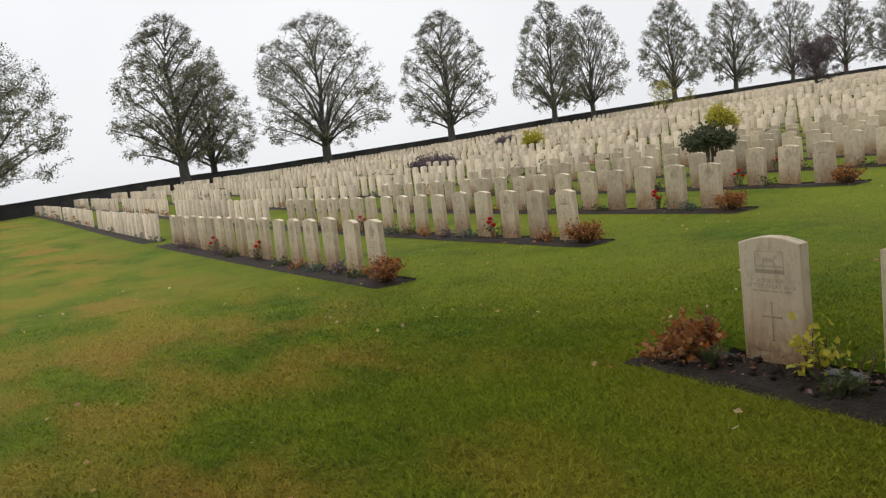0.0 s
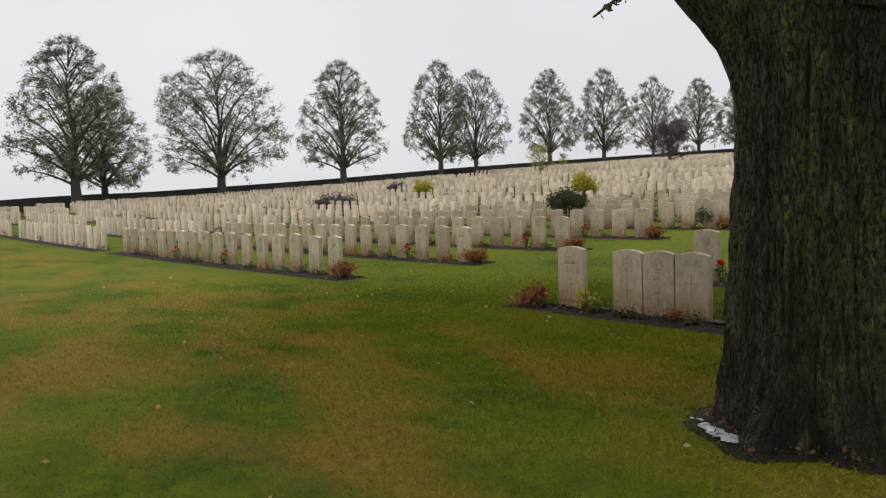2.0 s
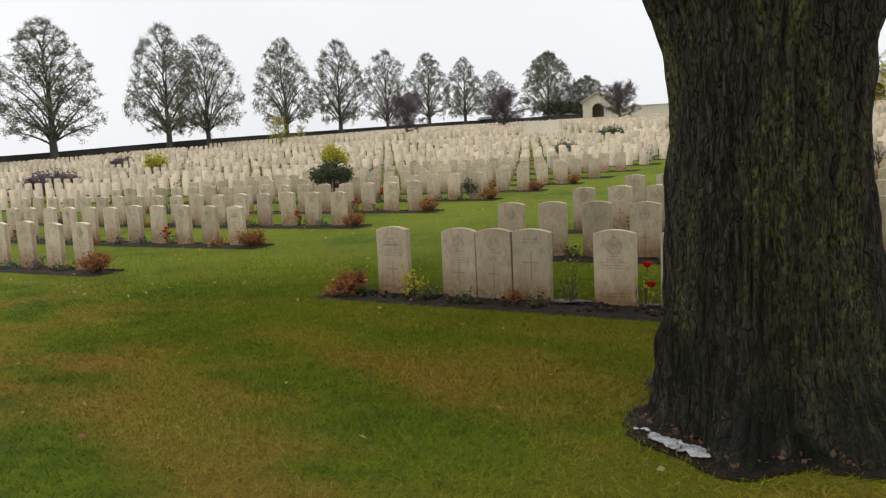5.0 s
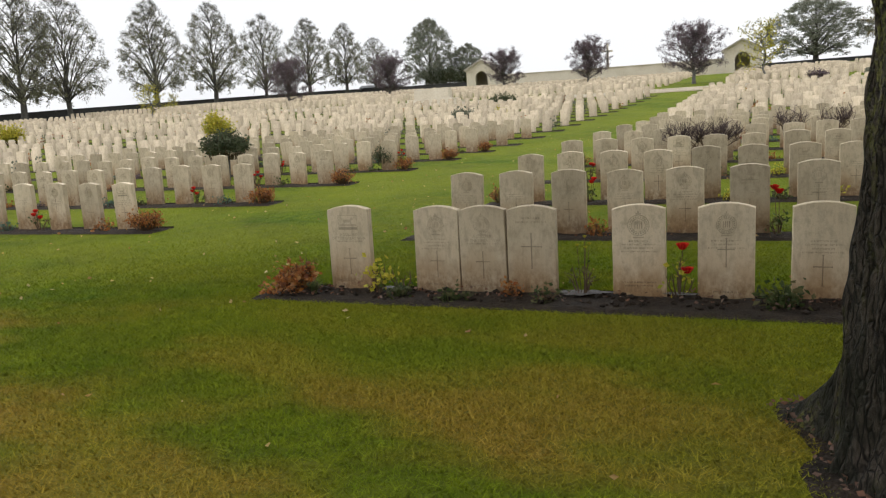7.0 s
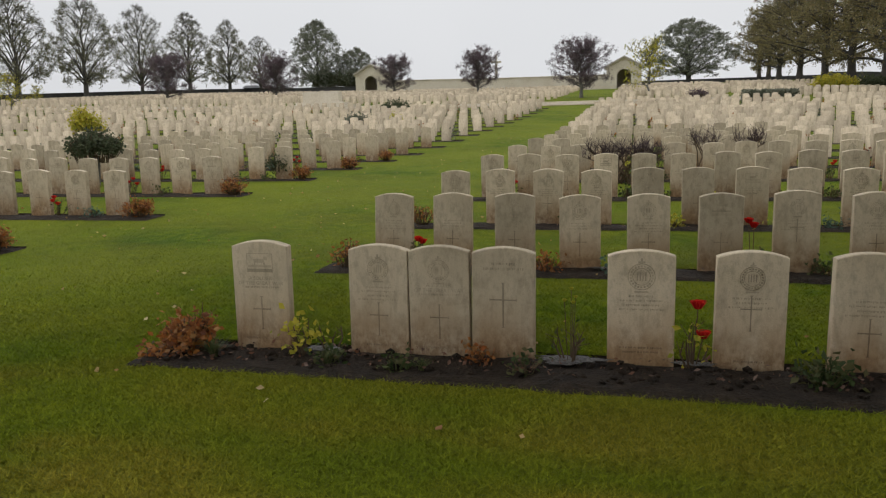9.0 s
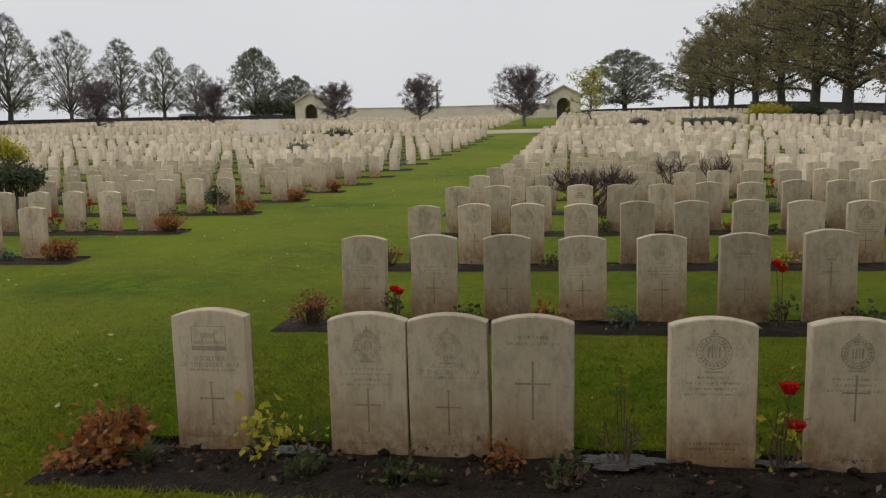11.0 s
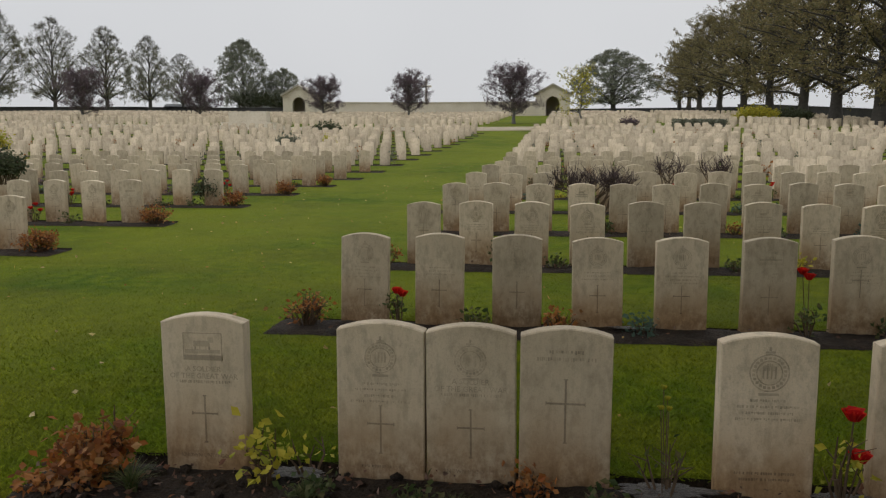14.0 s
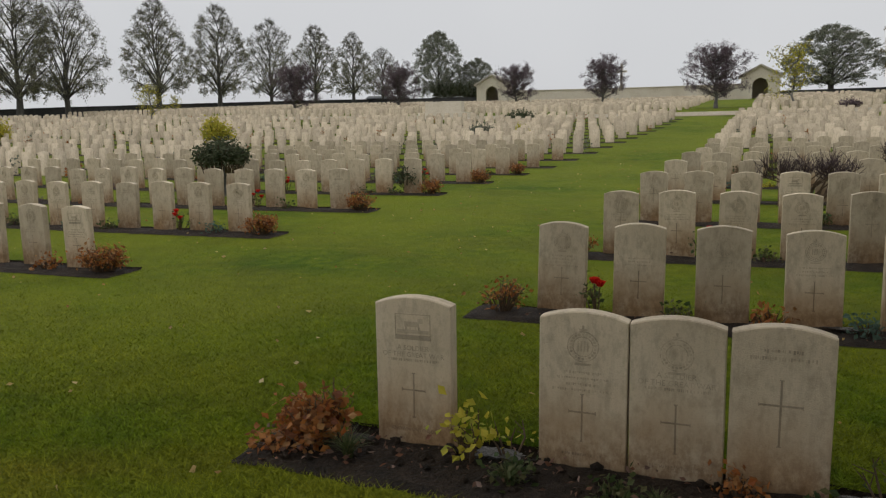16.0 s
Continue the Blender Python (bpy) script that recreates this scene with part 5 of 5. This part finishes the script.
# ---------------------------------------------------------------- the big tree
TX, TY = 4.11, -2.53
tz = ground_at(TX, TY)
root = base("old_tree", pose(TX, TY, tz), "massive old tree trunk with mossy furrowed bark and flared roots", "tree")
s = Shape()
NA, NZ = 360, 330
ROOTS = [(-2.6, 0.06, 0.4, 0.15), (2.48, 0.38, 0.3, 0.24), (-1.6, 0.26, 0.28, 0.2), (0.3, 0.66, 0.36, 0.42), (-0.65, 0.24, 0.45, 0.3), (1.5, 0.3, 0.4, 0.3), (3.3, 0.06, 0.35, 0.2)]


def girth_at(t, z):
    r = 0.435 + 0.05 * math.exp(-z / 0.5)
    for a0, reach, wid, tall in ROOTS:
        d = (t - a0 + math.pi) % (2 * math.pi) - math.pi
        r += reach * math.exp(-((d / wid) ** 2)) * math.exp(-max(z, 0) / tall)
    up = ease((z - 1.55) / 1.3)
    d = (t - 2.75 + math.pi) % (2 * math.pi) - math.pi
    r += 0.22 * float(up) * (0.35 + 0.65 * abs(math.cos(d)))
    d = (t - 3.53 + math.pi) % (2 * math.pi) - math.pi
    r += 0.36 * float(ease((z - 1.95) / 0.95)) * math.exp(-((d / 0.75) ** 2))
    r += 0.022 * noise.noise(Vector((math.cos(t) * 1.5, math.sin(t) * 1.5, z * 0.9))) * 2
    c = Vector((math.cos(t) * 11, math.sin(t) * 11, z * 1.3))
    ridge = abs(noise.noise(c)) + 0.6 * abs(noise.noise(c * 2.1))
    return r + 0.05 * (ridge - 0.3) + 0.02 * noise.noise(Vector((math.cos(t) * 26, math.sin(t) * 26, z * 6)))


for b in range(NZ + 1):
    z = -0.08 + 2.95 * (b / NZ) ** 1.15
    for a in range(NA):
        t = 2 * math.pi * a / NA
        r = girth_at(t, z)
        s.v.append((r * math.cos(t), r * math.sin(t), z))
for b in range(NZ):
    for a in range(NA):
        s.f.append((b * NA + a, b * NA + (a + 1) % NA, (b + 1) * NA + (a + 1) % NA, (b + 1) * NA + a))
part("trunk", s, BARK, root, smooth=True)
tr = random.Random(3)
crown = Shape()
for lx, ly, dx, dy, r0 in ((-0.42, 0.18, -0.75, 0.3, 0.36), (0.42, -0.15, 0.7, -0.3, 0.38), (0.0, 0.1, 0.1, 0.45, 0.3)):
    limb = Shape()
    p, d, r = Vector((lx * 0.6, ly * 0.6, 2.3)), Vector((dx * 0.6, dy * 0.6, 1)).normalized(), r0
    for q in range(7):
        d = (d + Vector((tr.gauss(0, 0.12) + dx * 0.12, tr.gauss(0, 0.12) + dy * 0.12, tr.gauss(0, 0.08)))).normalized()
        e = p + d * 1.15
        limb.tube(p, e, r, r * 0.82, 14)
        if q > 1:
            for _ in range(3):
                b = p.lerp(e, tr.random())
                bd = (d + Vector((tr.gauss(0, 1), tr.gauss(0, 1), tr.gauss(0.2, 0.4)))).normalized()
                for w in range(4):
                    n_ = b + bd * 0.75
                    limb.tube(b, n_, r * 0.3 * (1 - 0.22 * w) + 0.01, r * 0.3 * (0.78 - 0.22 * w) + 0.008, 5)
                    for _ in range(26):
                        c = b.lerp(n_, tr.random()) + Vector((tr.gauss(0, 0.3), tr.gauss(0, 0.3), tr.gauss(0, 0.25)))
                        crown.leaf(c, (tr.gauss(0, 1), tr.gauss(0, 1), tr.gauss(-0.5, 0.6)), 0.1 * tr.uniform(0.7, 1.3), tr, 0.75)
                    b, bd = n_, (bd + Vector((tr.gauss(0, 0.3), tr.gauss(0, 0.3), tr.gauss(0.0, 0.25)))).normalized()
        p, r = e, r * 0.82
    part("limb", limb, BARK, root, smooth=True)
for _ in range(620):
    t, f = tr.uniform(0, 6.283), math.sqrt(tr.random())
    c = Vector((7.3 * f * math.cos(t), 7.3 * f * math.sin(t), 5.0 + 6.0 * (1 - f * f) * tr.random() + tr.uniform(0, 1.2)))
    for _ in range(34):
        crown.leaf(c + Vector((tr.gauss(0, 0.42), tr.gauss(0, 0.42), tr.gauss(0, 0.3))), (tr.gauss(0, 1), tr.gauss(0, 1), tr.gauss(-0.5, 0.6)), 0.19 * tr.uniform(0.7, 1.3), tr, 0.8)
part("crown", crown, BROWNLIME, root)
# a low twig with a few leaves hanging beside the fork
tw, tl = Shape(), Shape()
p = Vector((-0.55, 0.1, 2.75))
for q in range(5):
    e = p + Vector((-0.2, 0.05 * tr.gauss(0, 1), -0.03 + 0.03 * tr.gauss(0, 1)))
    tw.tube(p, e, 0.012, 0.009, 5)
    for _ in range(7):
        tl.leaf(p.lerp(e, tr.random()), (tr.gauss(0, 1), tr.gauss(0, 1), -0.6), 0.07, tr)
    p = e
part("twig", tw, STEM, root)
part("twig_leaves", tl, OAK, root)

soil = Shape()
n = 64
for k in range(n):
    for ring in range(4):
        t = 2 * math.pi * k / n
        r = 0.3 + (girth_at(t, 0.0) - 0.3 + 0.06 + 0.16 * math.exp(-((t - 4.0) / 0.5) ** 2) + 0.04 * noise.noise(Vector((math.cos(t) * 4, math.sin(t) * 4, 1)))) * ring / 3
        soil.v.append((TX + r * math.cos(t), TY + r * math.sin(t), ground_at(TX, TY) + (0.004 if ring == 3 else 0.02)))
for k in range(n):
    for ring in range(3):
        a, b = k * 4 + ring, ((k + 1) % n) * 4 + ring
        soil.f.append((a, a + 1, b + 1, b))
thing("tree_soil", soil, SOIL, label="ring of bare dark soil round the trunk", category="soil", kind="structure", smooth=True)


def wet_patch(name, x, y, rx, ry, turn, seed, lift, material, label):
    """A thin ragged patch lying on the soil."""
    s = Shape()
    n = 48
    s.v.append((0, 0, 0.006))
    for k in range(n):
        t = 2 * math.pi * k / n
        w = 1 + 0.5 * noise.noise(Vector((math.cos(t) * 2.2, math.sin(t) * 2.2, seed))) + 0.3 * noise.noise(Vector((math.cos(t) * 7, math.sin(t) * 7, seed)))
        s.v.append((rx * w * math.cos(t), ry * w * math.sin(t), 0))
    s.f += [(0, 1 + k, 1 + (k + 1) % n) for k in range(n)]
    return thing(name, s, material, pose(x, y, ground_at(x, y) + lift, 0, 0, turn), label, name, kind="structure")


# ragged patches along the trunk's foot, the same white from every side
fr = random.Random(8)
for k in range(15):
    t = -2.3 + 0.055 * k if k < 9 else fr.uniform(-2.5, -1.85)
    r = max(girth_at(t, 0.02) + 0.06, 0.64) + (0.012 * math.sin(k * 1.7) if k < 9 else fr.uniform(0.0, 0.08))
    long, wide = (0.052, 0.052 - 0.005 * abs(k - 5)) if k < 9 else (fr.uniform(0.01, 0.03), fr.uniform(0.008, 0.016))
    wet_patch("foam", TX + r * math.cos(t), TY + r * math.sin(t), long, wide, math.degrees(t) + 90 + fr.uniform(-15, 15), k, 0.026 + 0.0006 * k, WHITEPATCH, "ragged white patch at the tree's foot")
litter = Shape()
for k in range(230):
    t = fr.uniform(-3.14, 3.14)
    r = girth_at(t, 0.03) + abs(fr.gauss(0, 0.07)) - 0.02
    litter.leaf((TX + r * math.cos(t), TY + r * math.sin(t), ground_at(TX, TY) + 0.03 + fr.uniform(0, 0.03)), (fr.gauss(0, 1), fr.gauss(0, 1), fr.gauss(0, 0.25)), fr.uniform(0.015, 0.042), fr, 0.7)
thing("leaf_litter", litter, LITTER, label="damp brown leaves gathered round the trunk's roots", category="leaves", kind="stuff")
bl = Shape()
for k in range(620):
    row = 0 if k < 330 else k % 3
    x, y = fr.uniform(-0.5, 5.0 if row == 0 else 7.5) + 0.028 * EAST_ROW * row, EAST_ROW * row + fr.uniform(-0.37, 0.02)
    if k < 70:
        x, y = fr.gauss(-0.3, 0.16), fr.gauss(-0.2, 0.09)
        if x < -0.52:
            continue
    bl.leaf((x, y, ground_at(x, y) + fr.uniform(0.045, 0.065)), (fr.gauss(0, 1), fr.gauss(0, 1), fr.gauss(0, 0.35)), fr.uniform(0.012, 0.045), fr, 0.6)
thing("bed_litter", bl, LITTER, label="damp dead leaves and debris lying on the flower beds", category="leaves", kind="stuff")
MUDDY = "pale wet mud lying in the flower bed"
wet_patch("mud", 2.16, -0.04, 0.2, 0.06, 0, 3, 0.045, MUD, MUDDY)
wet_patch("mud", 2.12, -0.13, 0.1, 0.04, 10, 7, 0.048, MUD, MUDDY)
wet_patch("mud", 2.85, -0.03, 0.12, 0.04, 0, 4, 0.045, MUD, MUDDY)
wet_patch("mud", 0.62, -0.05, 0.12, 0.06, 0, 5, 0.045, MUD, MUDDY)
wet_patch("mud", 2.3, 2.66, 0.14, 0.05, 0, 6, 0.045, MUD, MUDDY)

# ---------------------------------------------------------------- grass blades and fallen leaves
g = np.random.default_rng(5)
N = 620000
far_half = g.random(N) < 0.3
bx = np.where(far_half, g.uniform(-7.0, 8.0, N), g.normal(1.4, 2.6, N))
by = np.where(far_half, -6.5 + 16.5 * g.random(N) ** 1.25, g.normal(-0.9, 1.7, N))
keep = np.array([math.hypot(x - TX, y - TY) > (girth_at(math.atan2(y - TY, x - TX), 0.0) + 0.04 if math.hypot(x - TX, y - TY) < 1.5 else 0) for x, y in zip(bx, by)])
keep &= g.random(N) > np.clip((by - 2) / 8, 0, 1)
for r in range(0, 4):
    y = EAST_ROW * r
    deep = 0.42 + (0.14 * np.clip((bx + 0.54) / 4.5, 0, 1) if r == 0 else -0.01)
    keep &= ~((by > y - deep) & (by < y + 0.155) & (bx > 0.028 * y - 0.49))
    y = 0.45 + WEST_ROW * r
    keep &= ~((by > y - 0.41) & (by < y + 0.155) & (bx < WEST_END[r] + 0.54))
bx, by = bx[keep], by[keep]
bz = land(bx, by)
n = len(bx)
t = g.uniform(0, 6.283, n)
h = g.uniform(0.010, 0.028, n)
w = g.uniform(0.0022, 0.004, n)
lx, ly = g.normal(0, 1.3, n) * h, g.normal(0, 1.3, n) * h
v = np.empty((n, 3, 3))
v[:, 0] = np.stack([bx - w * np.cos(t), by - w * np.sin(t), bz - 0.003], -1)
v[:, 1] = np.stack([bx + w * np.cos(t), by + w * np.sin(t), bz - 0.003], -1)
v[:, 2] = np.stack([bx + lx, by + ly, bz + h], -1)
blades = new("grass", raw_mesh("grass", v.reshape(-1, 3), np.arange(3 * n).reshape(-1, 3), BLADES))
tagged(blades, "short mown grass blades", "grass", kind="stuff")

fl = Shape()
lr = random.Random(12)
for k in range(420):
    x, y = lr.uniform(-9, 8), lr.uniform(-6, 9)
    if k > 300:
        x, y = lr.uniform(-4.2, -0.7), lr.uniform(-4, 26)
    sz = lr.uniform(0.022, 0.058)
    fl.leaf((x, y, ground_at(x, y) + 0.028), (lr.gauss(0, 1), lr.gauss(0, 1), lr.gauss(0, 0.15)), sz, lr, 0.7)
thing("fallen_leaves", fl, FALLEN, label="scattered yellow and brown fallen leaves on the lawn", category="leaves", kind="stuff")
